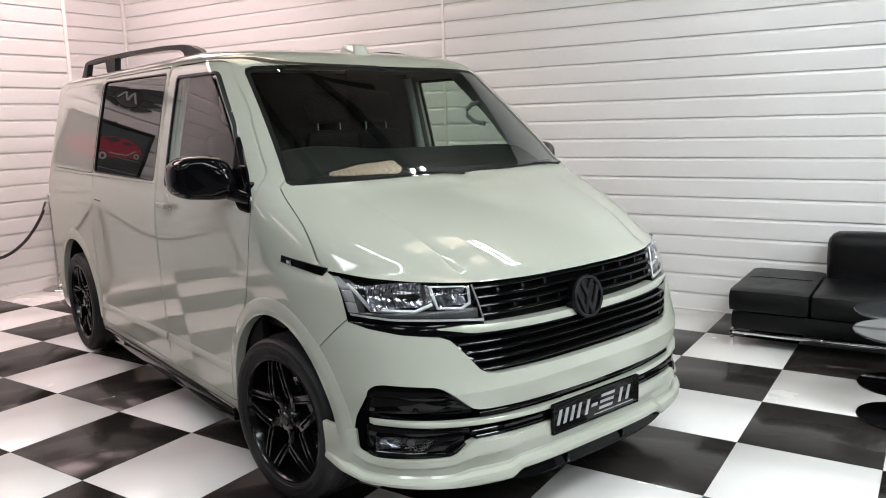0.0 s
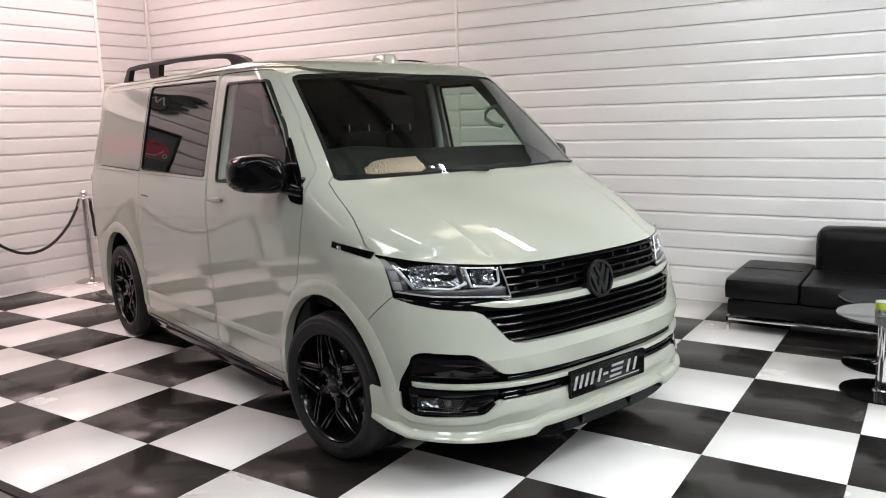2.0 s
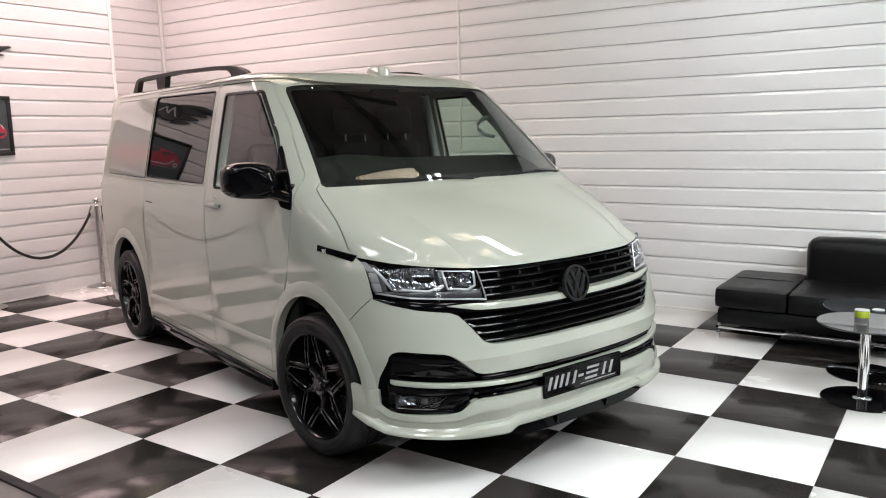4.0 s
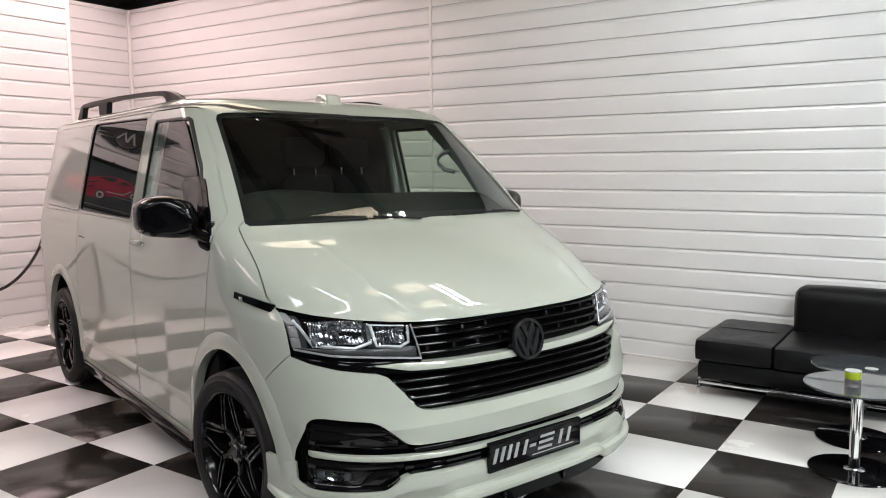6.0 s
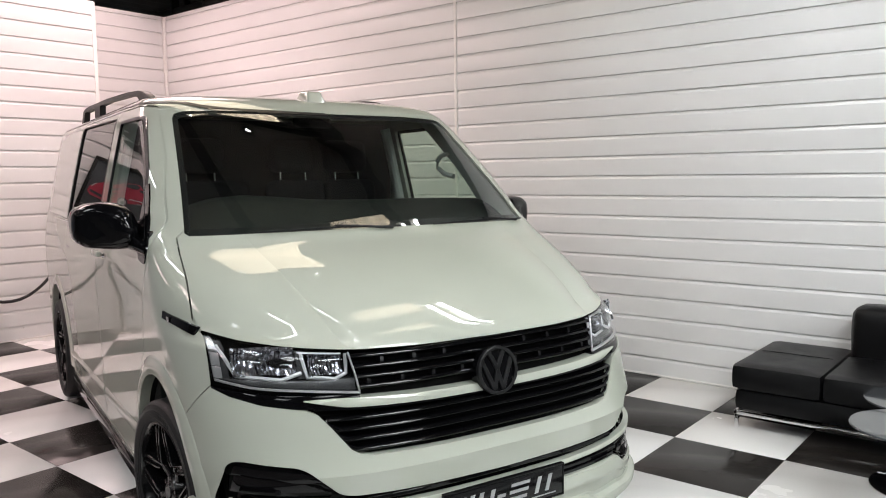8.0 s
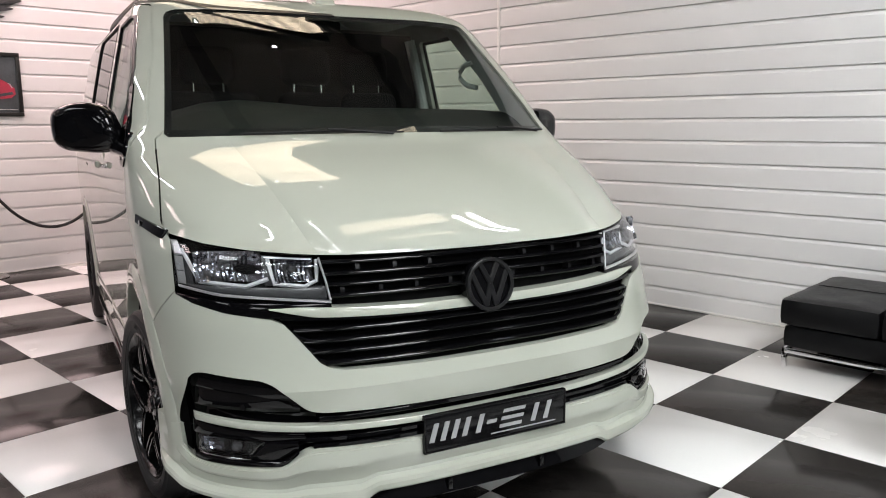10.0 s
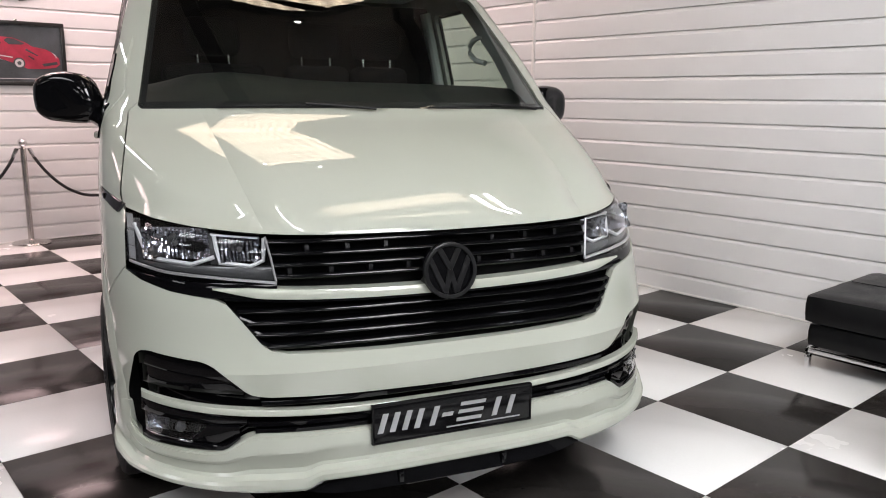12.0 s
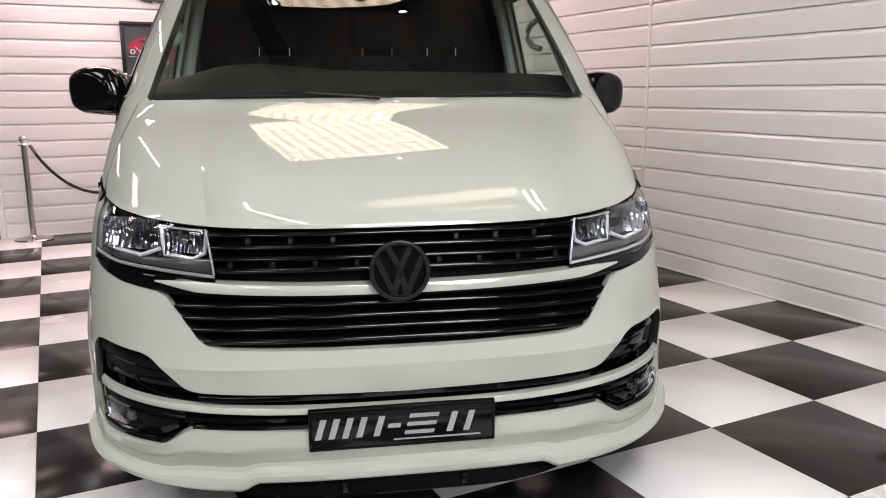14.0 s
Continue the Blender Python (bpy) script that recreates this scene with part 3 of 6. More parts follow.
FAR_WINDOW = rounded([(-2.20, 1.250), (-2.215, 1.785), (-1.622, 1.785), (-1.352, 1.545), (-1.138, 1.285), (-1.143, 1.268)], 0.03)
SLIDER = rounded([(-2.200, 0.30), (-2.200, 1.845), (-3.345, 1.85), (-3.345, 1.10), (-3.40, 0.90), (-3.40, 0.30)], 0.04)
SIDE_WINDOW = rounded([(-2.235, 1.268), (-2.235, 1.815), (-3.32, 1.83), (-3.32, 1.278)], 0.03)
QUARTER = rounded([(-3.352, 1.272), (-3.352, 1.826), (-4.22, 1.828), (-4.29, 1.79), (-4.26, 1.285)], 0.03)
BUMPER = [(-0.62, 0.10), (-0.62, 0.68), (-0.604, 0.706), (-0.462, 0.849), (0.25, 0.849), (0.25, 0.10)]
BONNET = [(0.2, 0.868), (-0.45, 0.868), (-0.58, 0.874), (-0.66, 0.886), (-0.78, 0.868), (-0.93, 0.852), (-1.005, 0.842), (-1.02, 0.80), (-1.00, 0.6), (-0.94, 0.3), (-0.928, 0.0)]
BONNET = BONNET + [(u, -v) for u, v in reversed(BONNET) if v]

def side_block(poly, side):
    """A block through one side of the van, kept clear of the windscreen."""
    bm = prism(bmesh.new(), poly, 1, side * 1.2, side * 0.5)
    for v in bm.verts:
        if abs(v.co.y) < 0.6:
            v.co.y = side * (0.5 if v.co.z < 1.25 else 0.800 - 0.2135 * (v.co.z - 1.33))
    return bm


outer = shell()
glass = shell(-0.007, 0.004)
bm = bmesh.new()
for cx, r in ((AXLES[0], 0.422), (AXLES[1], 0.430)):
    ring = [(cx + r * math.cos(a), 0.366 + r * math.sin(a)) for a in [2 * math.pi * k / 48 for k in range(48)]]
    for s in (-1, 1):
        prism(bm, ring, 1, s * 0.60, s * 1.2)
arched = carve(outer, bm)
door_me = carve(arched, side_block(grown(DOOR, -0.003), -1), "INTERSECT")
slider_me = carve(arched, prism(bmesh.new(), grown(SLIDER, -0.003), 1, -1.2, -0.5), "INTERSECT")
base = carve(arched, side_block(grown(DOOR, 0.003), -1))
base = carve(base, box(bmesh.new(), -0.56, 0.3, -1.2, 1.2, 0.0, 0.268))
base = carve(base, side_block(FAR_WINDOW, 1))
base = carve(base, prism(bmesh.new(), LOWER, 0, -0.6, 0.2))
bm = bmesh.new()
prism(bm, grown(SLIDER, 0.003), 1, -1.2, -0.5)
prism(bm, SCREEN, 0, -1.9, -0.6)
base = carve(base, bm)
base = carve(base, prism(bmesh.new(), FACE, 0, -0.75, 0.2))
bonnet_me = carve(base, prism(bmesh.new(), grown(BONNET, -0.0025), 2, 0.944, 1.45), "INTERSECT")
base = carve(base, prism(bmesh.new(), grown(BONNET, 0.0025), 2, 0.944, 1.45))
bumper_me = carve(base, prism(bmesh.new(), grown(BUMPER, -0.002), 1, -1.2, 1.2), "INTERSECT")
base = carve(base, prism(bmesh.new(), grown(BUMPER, 0.002), 1, -1.2, 1.2))
door_me = carve(door_me, side_block(DOOR_WINDOW, -1))
slider_me = carve(slider_me, prism(bmesh.new(), SIDE_WINDOW, 1, -1.2, -0.5))

body = part("body", polished(finish(base, PAINT, 28)), None, van, "light grey painted steel body")
bonnet = part("bonnet", polished(finish(bonnet_me, PAINT, 17), True), None, van, "sloping light grey bonnet")
front_bumper = part("front_bumper", finish(bumper_me, PAINT, 14), None, van, "light grey front bumper")
front_door = part("front_door", polished(finish(door_me, PAINT, 28)), None, van, "light grey driver's door")
sliding_door = part("sliding_door", polished(finish(slider_me, PAINT, 28)), None, van, "light grey sliding side door")
def one_face(me, way):
    """Keeps the outer face of a cut pane."""
    bm = bmesh.new()
    bm.from_mesh(me)
    bm.normal_update()
    bmesh.ops.delete(bm, geom=[f for f in bm.faces if f.normal.dot(Vector(way)) < 0.15], context="FACES")
    bm.to_mesh(me)
    bm.free()
    return me


windscreen = part("windscreen", finish(one_face(carve(glass, prism(bmesh.new(), grown(SCREEN, 0.012), 0, -1.9, -0.6), "INTERSECT"), (0.8, 0, 0.6)), WINDSCREEN, 28), None, van, "slightly tinted raked windscreen")
for side, poly, holder, stuff, name in ((-1, DOOR_WINDOW, front_door, SIDE_GLASS, "window"), (1, FAR_WINDOW, body, SIDE_GLASS, "window"), (-1, SIDE_WINDOW, sliding_door, PRIVACY, "window")):
    me = carve(glass, prism(bmesh.new(), grown(poly, 0.004), 1, side * 0.5, side * 1.2), "INTERSECT")
    me = one_face(me, (0, side, 0.2))
    for v in me.vertices:  # panes are flatter than the panels round them
        v.co.y += side * 0.6 * (skin(v.co.z)[2] - side_v(v.co.x, v.co.z))
    part(name, finish(me, stuff, 28), None, holder, "dark tinted window" if stuff == PRIVACY else "clear door window")
for ob in (windscreen, *[o for o in scene.objects if o.name.startswith("window")]):
    ob.visible_shadow = False


def side_strip(bm, pts, width, out=0.003, thick=0.006, side=-1):
    """A flat band along (u, z) points lying on the van's side."""
    n, rows = len(pts), []
    for k in range(n):
        a, b = Vector(pts[max(k - 1, 0)]), Vector(pts[min(k + 1, n - 1)])
        d = (b - a).normalized()
        p = Vector((-d.y, d.x)) * width / 2
        c = Vector(pts[k])
        row = []
        for q, o in ((c - p, out - thick), (c - p, out), (c + p, out), (c + p, out - thick)):
            row.append(bm.verts.new((q.x, side * side_v(q.x, q.y, o), q.y)))
        rows.append(row)
    for a, b in zip(rows, rows[1:]):
        for k in range(4):
            bm.faces.new((a[k], a[(k + 1) % 4], b[(k + 1) % 4], b[k]))
    bm.faces.new(rows[0])
    bm.faces.new(rows[-1][::-1])
    return bm


def finer(pts, step=0.04):
    out = []
    for a, b in zip(pts, pts[1:]):
        n = max(1, int((Vector(b) - Vector(a)).length / step))
        out += [tuple(Vector(a).lerp(Vector(b), k / n)) for k in range(n)]
    return out + [pts[-1]]


def closed_strip(bm, poly, width, out, thick, side=-1):
    pts = finer(poly + poly[:2])
    return side_strip(bm, pts, width, out, thick, side)


part("window_seal", closed_strip(bmesh.new(), grown(DOOR_WINDOW, -0.003), 0.014, 0.0015, 0.012), MATT_BLACK, front_door, "black rubber window seal")
part("window_seal", closed_strip(bmesh.new(), SIDE_WINDOW, 0.006, 0.0012, 0.012), MATT_BLACK, sliding_door, "black rubber window seal")
part("window_seal", closed_strip(bmesh.new(), FAR_WINDOW, 0.03, 0.0015, 0.012, 1), MATT_BLACK, body, "black rubber window seal")
part("rain_gutter", side_strip(bmesh.new(), finer([(-1.45, 1.800), (-1.62, 1.853), (-2.2, 1.866), (-4.4, 1.868)]), 0.007, 0.0012, 0.004), MATT_BLACK, body, "dark seam under the roof edge")
part("quarter_panel", finish(carve(shell(0.0025, 0.006), prism(bmesh.new(), QUARTER, 1, -1.2, -0.5), "INTERSECT"), QUARTER_PANE, 28), None, body, "glossy pale panel in place of a rear side window")
part("quarter_seal", closed_strip(bmesh.new(), grown(QUARTER, 0.004), 0.005, 0.001, 0.006), BEZEL, body, "thin dark seal round the panel")
part("belt_ledge", sweep(bmesh.new(), [(u, -side_v(u, 1.2555, 0.0005), 1.2555) for u in np.linspace(-4.33, -2.215, 40)], 0.0045, 8), PAINT, body, "narrow ledge under the side windows")


# a bar lying on the front, between two heights that may vary with v
def front_bar(bm, v0, v1, lo, hi, out=0.0, depth=0.02, n=24, tip=0.0):
    rows = []
    for k in range(n + 1):
        v = v0 + (v1 - v0) * k / n
        a, b = lo(v), hi(v)
        rows.append([bm.verts.new((front_u(v, z, o), v, z)) for z, o in ((a, out - depth), (a, out - 0.002), (a + 0.15 * (b - a), out), (b - 0.15 * (b - a), out), (b, out - 0.002), (b, out - depth))])
    for p, q in zip(rows, rows[1:]):
        for k in range(6):
            bm.faces.new((p[k], p[(k + 1) % 6], q[(k + 1) % 6], q[k]))
    bm.faces.new(rows[0])
    bm.faces.new(rows[-1][::-1])
    return bm


def slat_bar(z, half, high, out, depth, n):
    """A slat across the front with a rounded nose."""
    bm, rows = bmesh.new(), []
    nose = [(z + high * math.sin(a), out - 1.3 * high * (1 - math.cos(a))) for a in (radians(d) for d in range(-90, 91, 30))]
    ring = [(z - high, out - depth)] + nose + [(z + high, out - depth)]
    for k in range(n + 1):
        v = -half + 2 * half * k / n
        rows.append([bm.verts.new((front_u(v, z, o), v, y)) for y, o in ring])
    for p, q in zip(rows, rows[1:]):
        for k in range(len(ring)):
            m = (k + 1) % len(ring)
            bm.faces.new((p[k], p[m], q[m], q[k])).smooth = 0 < k < len(ring) - 2
    bm.faces.new(rows[0])
    bm.faces.new(rows[-1][::-1])
    return bm


def flat(z):
    return lambda v: z


# grille: dark back, slats, painted strip and emblem
back = shell(-0.055, 0.01)
grille = part("grille", finish(carve(back, prism(bmesh.new(), grown(FACE, 0.03), 0, -0.85, 0.2), "INTERSECT"), DEEP_BLACK, 28), None, van, "gloss black front grille")
lower_grille = part("lower_grille", finish(carve(back, prism(bmesh.new(), grown(LOWER, 0.03), 0, -0.85, 0.2), "INTERSECT"), GLOSS_BLACK, 28), None, van, "black lower intake across the bumper")
for z, half in ((0.936, 0.522), (0.903, 0.513), (0.872, 0.506), (0.841, 0.498)):
    part("slat", slat_bar(z, half, 0.0068, -0.006, 0.035, 36), GLOSS_BLACK, grille)
for z in (0.920, 0.857):
    for k in range(-4, 5):
        v = k * 0.115 + (0.05 if z > 0.9 else 0)
        if abs(v) > 0.1 and abs(v) < 0.5:
            part("grille_tab", front_bar(bmesh.new(), v - 0.006, v + 0.006, flat(z - 0.011), flat(z + 0.011), -0.018, 0.03, 1), MATT_BLACK, grille)
for z, half in ((0.748, 0.608), (0.716, 0.586), (0.685, 0.565), (0.653, 0.535)):
    part("slat", slat_bar(z, half, 0.0072, -0.005, 0.04, 40), GLOSS_BLACK, grille)
for z, half in ((0.748, 0.612), (0.716, 0.590), (0.685, 0.568)):
    for t in (-1, 1):
        part("slat_end", sweep(bmesh.new(), [(front_u(t * v, y) - 0.012, t * v, y) for v, y in ((half, z), (half - 0.012, z - 0.016), (half - 0.050, z - 0.032))], 0.006, 6), GLOSS_BLACK, grille)
part("grille_strip", front_bar(bmesh.new(), -0.668, 0.668, lambda v: 0.773 + 0.010 * (v / 0.47) ** 2 + max(0, abs(v) - 0.55) * 0.14, lambda v: 0.799 + 0.011 * (v / 0.47) ** 2 - max(0, abs(v) - 0.58) * 0.10, 0.004, 0.05, 60),
     PAINT, grille, "light grey strip across the grille")
part("grille_frame", front_bar(bmesh.new(), -0.64, 0.64, lambda v: 0.764 + 0.009 * (v / 0.47) ** 2, lambda v: 0.773 + 0.010 * (v / 0.47) ** 2, -0.004, 0.04, 60), GLOSS_BLACK, grille)
for s in (-1, 1):
    part("lamp_surround", front_bar(bmesh.new(), s * 0.50, s * 0.884, lambda v: 0.785 + 0.10 * max(0, abs(v) - 0.68) ** 1.3 + 0.035 * max(0, abs(v) - 0.84) / 0.04, lambda v: 0.826 + 0.11 * max(0, abs(v) - 0.72) ** 1.2, -0.006, 0.05, 24), GLOSS_BLACK, grille, "gloss black trim under the headlight")

m = pose(front_u(0, 0.836) + 0.026, -0.002, 0.838, 0, 82, 0)
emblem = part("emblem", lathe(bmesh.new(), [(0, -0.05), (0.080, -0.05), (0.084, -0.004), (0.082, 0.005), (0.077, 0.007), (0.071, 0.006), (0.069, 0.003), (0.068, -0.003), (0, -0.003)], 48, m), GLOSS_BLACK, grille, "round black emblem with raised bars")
part("emblem_ring", lathe(bmesh.new(), [(0.0845, -0.006), (0.0835, 0.0065), (0.079, 0.0085), (0.073, 0.0075), (0.070, 0.004), (0.0695, -0.002), (0.0845, -0.006)], 48, m), BADGE_BLACK, emblem, "satin black rim")
for chevron in (((-0.034, 0.070), (0.0, 0.006), (0.034, 0.070)), ((-0.064, 0.040), (-0.0175, -0.064), (0.0, -0.002)), ((0.064, 0.040), (0.0175, -0.064), (0.0, -0.002))):
    for (v0, z0), (v1, z1) in zip(chevron, chevron[1:]):
        a, b = Vector((-z0, v0, 0)), Vector((-z1, v1, 0))
        d = (b - a).normalized()
        turn = Matrix.Translation((a + b) / 2) @ Matrix(((d.x, -d.y, 0, 0), (d.y, d.x, 0, 0), (0, 0, 1, 0), (0, 0, 0, 1)))
        h = (b - a).length / 2 + 0.003
        part("emblem_bar", box(bmesh.new(), -h, h, -0.0082, 0.0082, -0.005, 0.0045, 0.0015, m @ turn, 1), BADGE_BLACK, emblem)

def level(vs, zs, shift=0.0):
    """A height that follows a line across the front."""
    return lambda v: float(np.interp(abs(v), vs, zs)) + shift


def facets(s, v0, v1, z0, z1, nv, nz, deep, seed):
    """A bowl of narrow upright mirror flutes, each tilted a little its own way."""
    rng, bm = random.Random(seed), bmesh.new()
    vc, zc = (v0 + v1) / 2, (z0 + z1) / 2

    def at(v, z):
        r2 = ((v - vc) / (v1 - v0) * 2) ** 2 * 0.7 + ((z - zc) / (z1 - z0) * 2) ** 2 * 0.6
        return (front_u(s * vc, zc) * 0.45 + front_u(s * v, z) * 0.55) - 0.022 - deep * max(0.0, 1 - r2)

    flute = [(0.0011 if a % 2 else -0.0011) + rng.uniform(-0.0006, 0.0006) for a in range(nv)]
    step = {(a, b): rng.uniform(-0.0007, 0.0007) for a in range(nv) for b in range(nz)}
    for a in range(nv):
        for b in range(nz):
            va, vb = v0 + (v1 - v0) * a / nv, v0 + (v1 - v0) * (a + 1) / nv
            za, zb = z0 + (z1 - z0) * b / nz, z0 + (z1 - z0) * (b + 1) / nz
            tv, tz = flute[a], step[a // 2, b // 3]
            q = [(va, za, -tv - tz), (vb, za, tv - tz), (vb, zb, tv + tz), (va, zb, tz - tv)]
            bm.faces.new([bm.verts.new((at(v, z) + o, s * v, z)) for v, z, o in q])
    return bm


# lower intake: bars, painted stripe, fog lamps
for z, half in ((0.495, 0.56), (0.434, 0.60), (0.414, 0.58)):
    part("slat", front_bar(bmesh.new(), -half, half, flat(z - 0.007), flat(z + 0.007), -0.008, 0.035, 40), GLOSS_BLACK, lower_grille)
part("stripe", front_bar(bmesh.new(), -0.868, 0.868, lambda v: 0.449 + 0.027 * (v / 0.85) ** 2, lambda v: 0.467 + 0.028 * (v / 0.85) ** 2, 0.001, 0.03, 60), PAINT, lower_grille, "light grey stripe along the lower intake")
for s in (-1, 1):
    part("fog_panel", front_bar(bmesh.new(), s * 0.58, s * 0.868, level([0.58, 0.62, 0.85, 0.868], [0.512, 0.545, 0.574, 0.570]), level([0.58, 0.62, 0.68, 0.71, 0.84, 0.868], [0.520, 0.560, 0.604, 0.612, 0.618, 0.606]), -0.040, 0.04, 18), GLOSS_BLACK, lower_grille, "gloss black upper rim of the fog lamp pocket")
    part("fog_panel", front_bar(bmesh.new(), s * 0.60, s * 0.86, level([0.60, 0.86], [0.500, 0.512]), level([0.60, 0.65, 0.86], [0.530, 0.566, 0.574]), -0.052, 0.02, 14), GLOSS_BLACK, lower_grille, "dark inner step of the fog lamp pocket")
    part("parking_sensor", lathe(bmesh.new(), [(0, 0.004), (0.009, 0.003), (0.011, -0.004), (0, -0.004)], 20, pose(front_u(s * 0.748, 0.520) - 0.050, s * 0.748, 0.520, 0, 90, s * 35)), GLOSS_BLACK, lower_grille, "round black parking sensor")
    low, high = level([0.70, 0.745, 0.86], [0.428, 0.380, 0.376]), level([0.70, 0.86], [0.431, 0.432])
    fog = part("fog_lamp", front_bar(bmesh.new(), s * 0.705, s * 0.862, low, high, -0.052, 0.02, 14), GLOSS_BLACK, lower_grille, "clear fog lamp in its black pocket")
    part("fog_reflector", facets(s, 0.80, 0.856, 0.388, 0.428, 8, 5, 0.03, 11), REFLECTOR, fog, "crumpled chrome fog reflector", 1)
    part("fog_dome", lathe(bmesh.new(), [(0, 0.018), (0.010, 0.014), (0.015, 0.006), (0.017, 0.0), (0, 0.0)], 20, pose(front_u(s * 0.770, 0.405) - 0.038, s * 0.770, 0.405, 0, 90, s * 30)), BEZEL, fog, "clear projector dome")
    part("fog_lens", front_bar(bmesh.new(), s * 0.705, s * 0.862, low, high, -0.014, 0.003, 14), LENS, fog).visible_shadow = False
    part("fog_trim", front_bar(bmesh.new(), s * 0.742, s * 0.862, flat(0.373), flat(0.377), -0.012, 0.01, 10), CHROME, fog, "thin chrome line under the lamp")
    part("fog_surround", front_bar(bmesh.new(), s * 0.62, s * 0.872, level([0.62, 0.66, 0.90], [0.395, 0.358, 0.352]), level([0.62, 0.66, 0.75, 0.90], [0.402, 0.372, 0.374, 0.374]), -0.006, 0.03, 16), GLOSS_BLACK, lower_grille)
    part("fog_surround", front_bar(bmesh.new(), s * 0.62, s * 0.745, level([0.62, 0.68, 0.745], [0.405, 0.374, 0.376]), level([0.62, 0.70, 0.745], [0.432, 0.430, 0.381]), -0.014, 0.03, 12), GLOSS_BLACK, lower_grille, "angled black facet beside the fog lamp")
    part("fog_surround", front_bar(bmesh.new(), s * 0.60, s * 0.87, flat(0.433), level([0.60, 0.87], [0.452, 0.470]), -0.016, 0.03, 14), GLOSS_BLACK, lower_grille)

# headlights
LENS_SHELL = shell(-0.002, 0.003)
DEEP = shell(-0.075, 0.01)


HL_V, HL_Z = [0.499, 0.574, 0.676, 0.788, 0.873], [0.8265, 0.834, 0.842, 0.8475, 0.862]
for s in (-1, 1):
    poly = [(-s * v, z) for v, z in HEADLIGHT]
    lens = one_face(carve(LENS_SHELL, prism(bmesh.new(), poly, 0, -0.75, 0.1), "INTERSECT"), (0.75, s * 0.6, 0.25))
    headlight = part("headlight", finish(carve(DEEP, prism(bmesh.new(), grown(poly, 0.004), 0, -0.85, 0.1), "INTERSECT"), BEZEL, 28), None, van, "clear-lensed headlight with chrome reflectors")
    part("lens", finish(lens, LENS, 28), None, headlight, "clear lens").visible_shadow = False
    for v0, v1, z0, z1, nv, nz, deep, seed in ((0.662, 0.838, 0.880, 0.966, 34, 12, 0.050, 3), (0.535, 0.640, 0.880, 0.950, 20, 10, 0.040, 7)):
        bowl = part("reflector", facets(s, v0, v1, z0, z1, nv, nz, deep, seed), REFLECTOR, headlight, "faceted chrome reflector bowl", 1)
        vc, zc = s * (v0 + v1) / 2, (z0 + z1) / 2
        aim = pose(front_u(vc, zc) - 0.022 - deep, vc, zc, 0, 90, 0)
        part("bulb", lathe(bmesh.new(), [(0, 0.034), (0.008, 0.032), (0.011, 0.024), (0.011, 0.002), (0.022, 0.0), (0, 0.0)], 18, aim), BEZEL, bowl, "dark bulb cap")
    for pts, w in (([(0.853, 0.962), (0.836, 0.912), (0.823, 0.878), (0.764, 0.875), (0.713, 0.871), (0.674, 0.886), (0.656, 0.893)], 0.013), ([(0.651, 0.950), (0.647, 0.912), (0.641, 0.878), (0.602, 0.875), (0.562, 0.870), (0.528, 0.886), (0.523, 0.945)], 0.012)):
        bm = bmesh.new()
        sweep(bm, [(front_u(s * v, z) - 0.024, s * v, z) for v, z in finer(pts, 0.02)], w / 2, 6)
        part("light_guide", bm, LAMP_CLEAR, headlight, "pale daytime light strip")
    for z0, z1 in ((0.868, 0.903), (0.905, 0.945), (0.947, 0.984)):
        part("side_segment", front_bar(bmesh.new(), s * 0.856, s * 0.874, flat(z0), flat(z1), -0.010, 0.012, 4), SEGMENT, headlight, "pale clear side segment")
    part("headlight_trim", front_bar(bmesh.new(), s * 0.501, s * 0.875, level(HL_V, HL_Z, -0.003), level(HL_V, HL_Z, 0.004), 0.001, 0.01, 20), LAMP_TRIM, headlight, "chrome lower edge")
    part("headlight_trim", sweep(bmesh.new(), [(front_u(s * v, z) - 0.001, s * v, z) for v, z in ((0.523, 0.953), (0.511, 0.891), (0.502, 0.832))], 0.0032, 6), LAMP_TRIM, headlight, "chrome inner edge")
    part("headlight_trim", front_bar(bmesh.new(), s * 0.540, s * 0.66, level([0.54, 0.66], [0.945, 0.952]), level([0.54, 0.66], [0.949, 0.957]), -0.014, 0.01, 8), LAMP_TRIM, headlight, "chrome upper edge")
    part("bezel", front_bar(bmesh.new(), s * 0.505, s * 0.866, level(HL_V, HL_Z, 0.003), lambda v: 0.868, -0.022, 0.03, 16), BEZEL, headlight, "dark grey inner bezel")
    part("bezel", front_bar(bmesh.new(), s * 0.642, s * 0.664, flat(0.872), flat(0.955), -0.030, 0.03, 3), BEZEL, headlight)
    part("bezel", front_bar(bmesh.new(), s * 0.838, s * 0.856, flat(0.868), flat(0.975), -0.022, 0.03, 3), BEZEL, headlight)

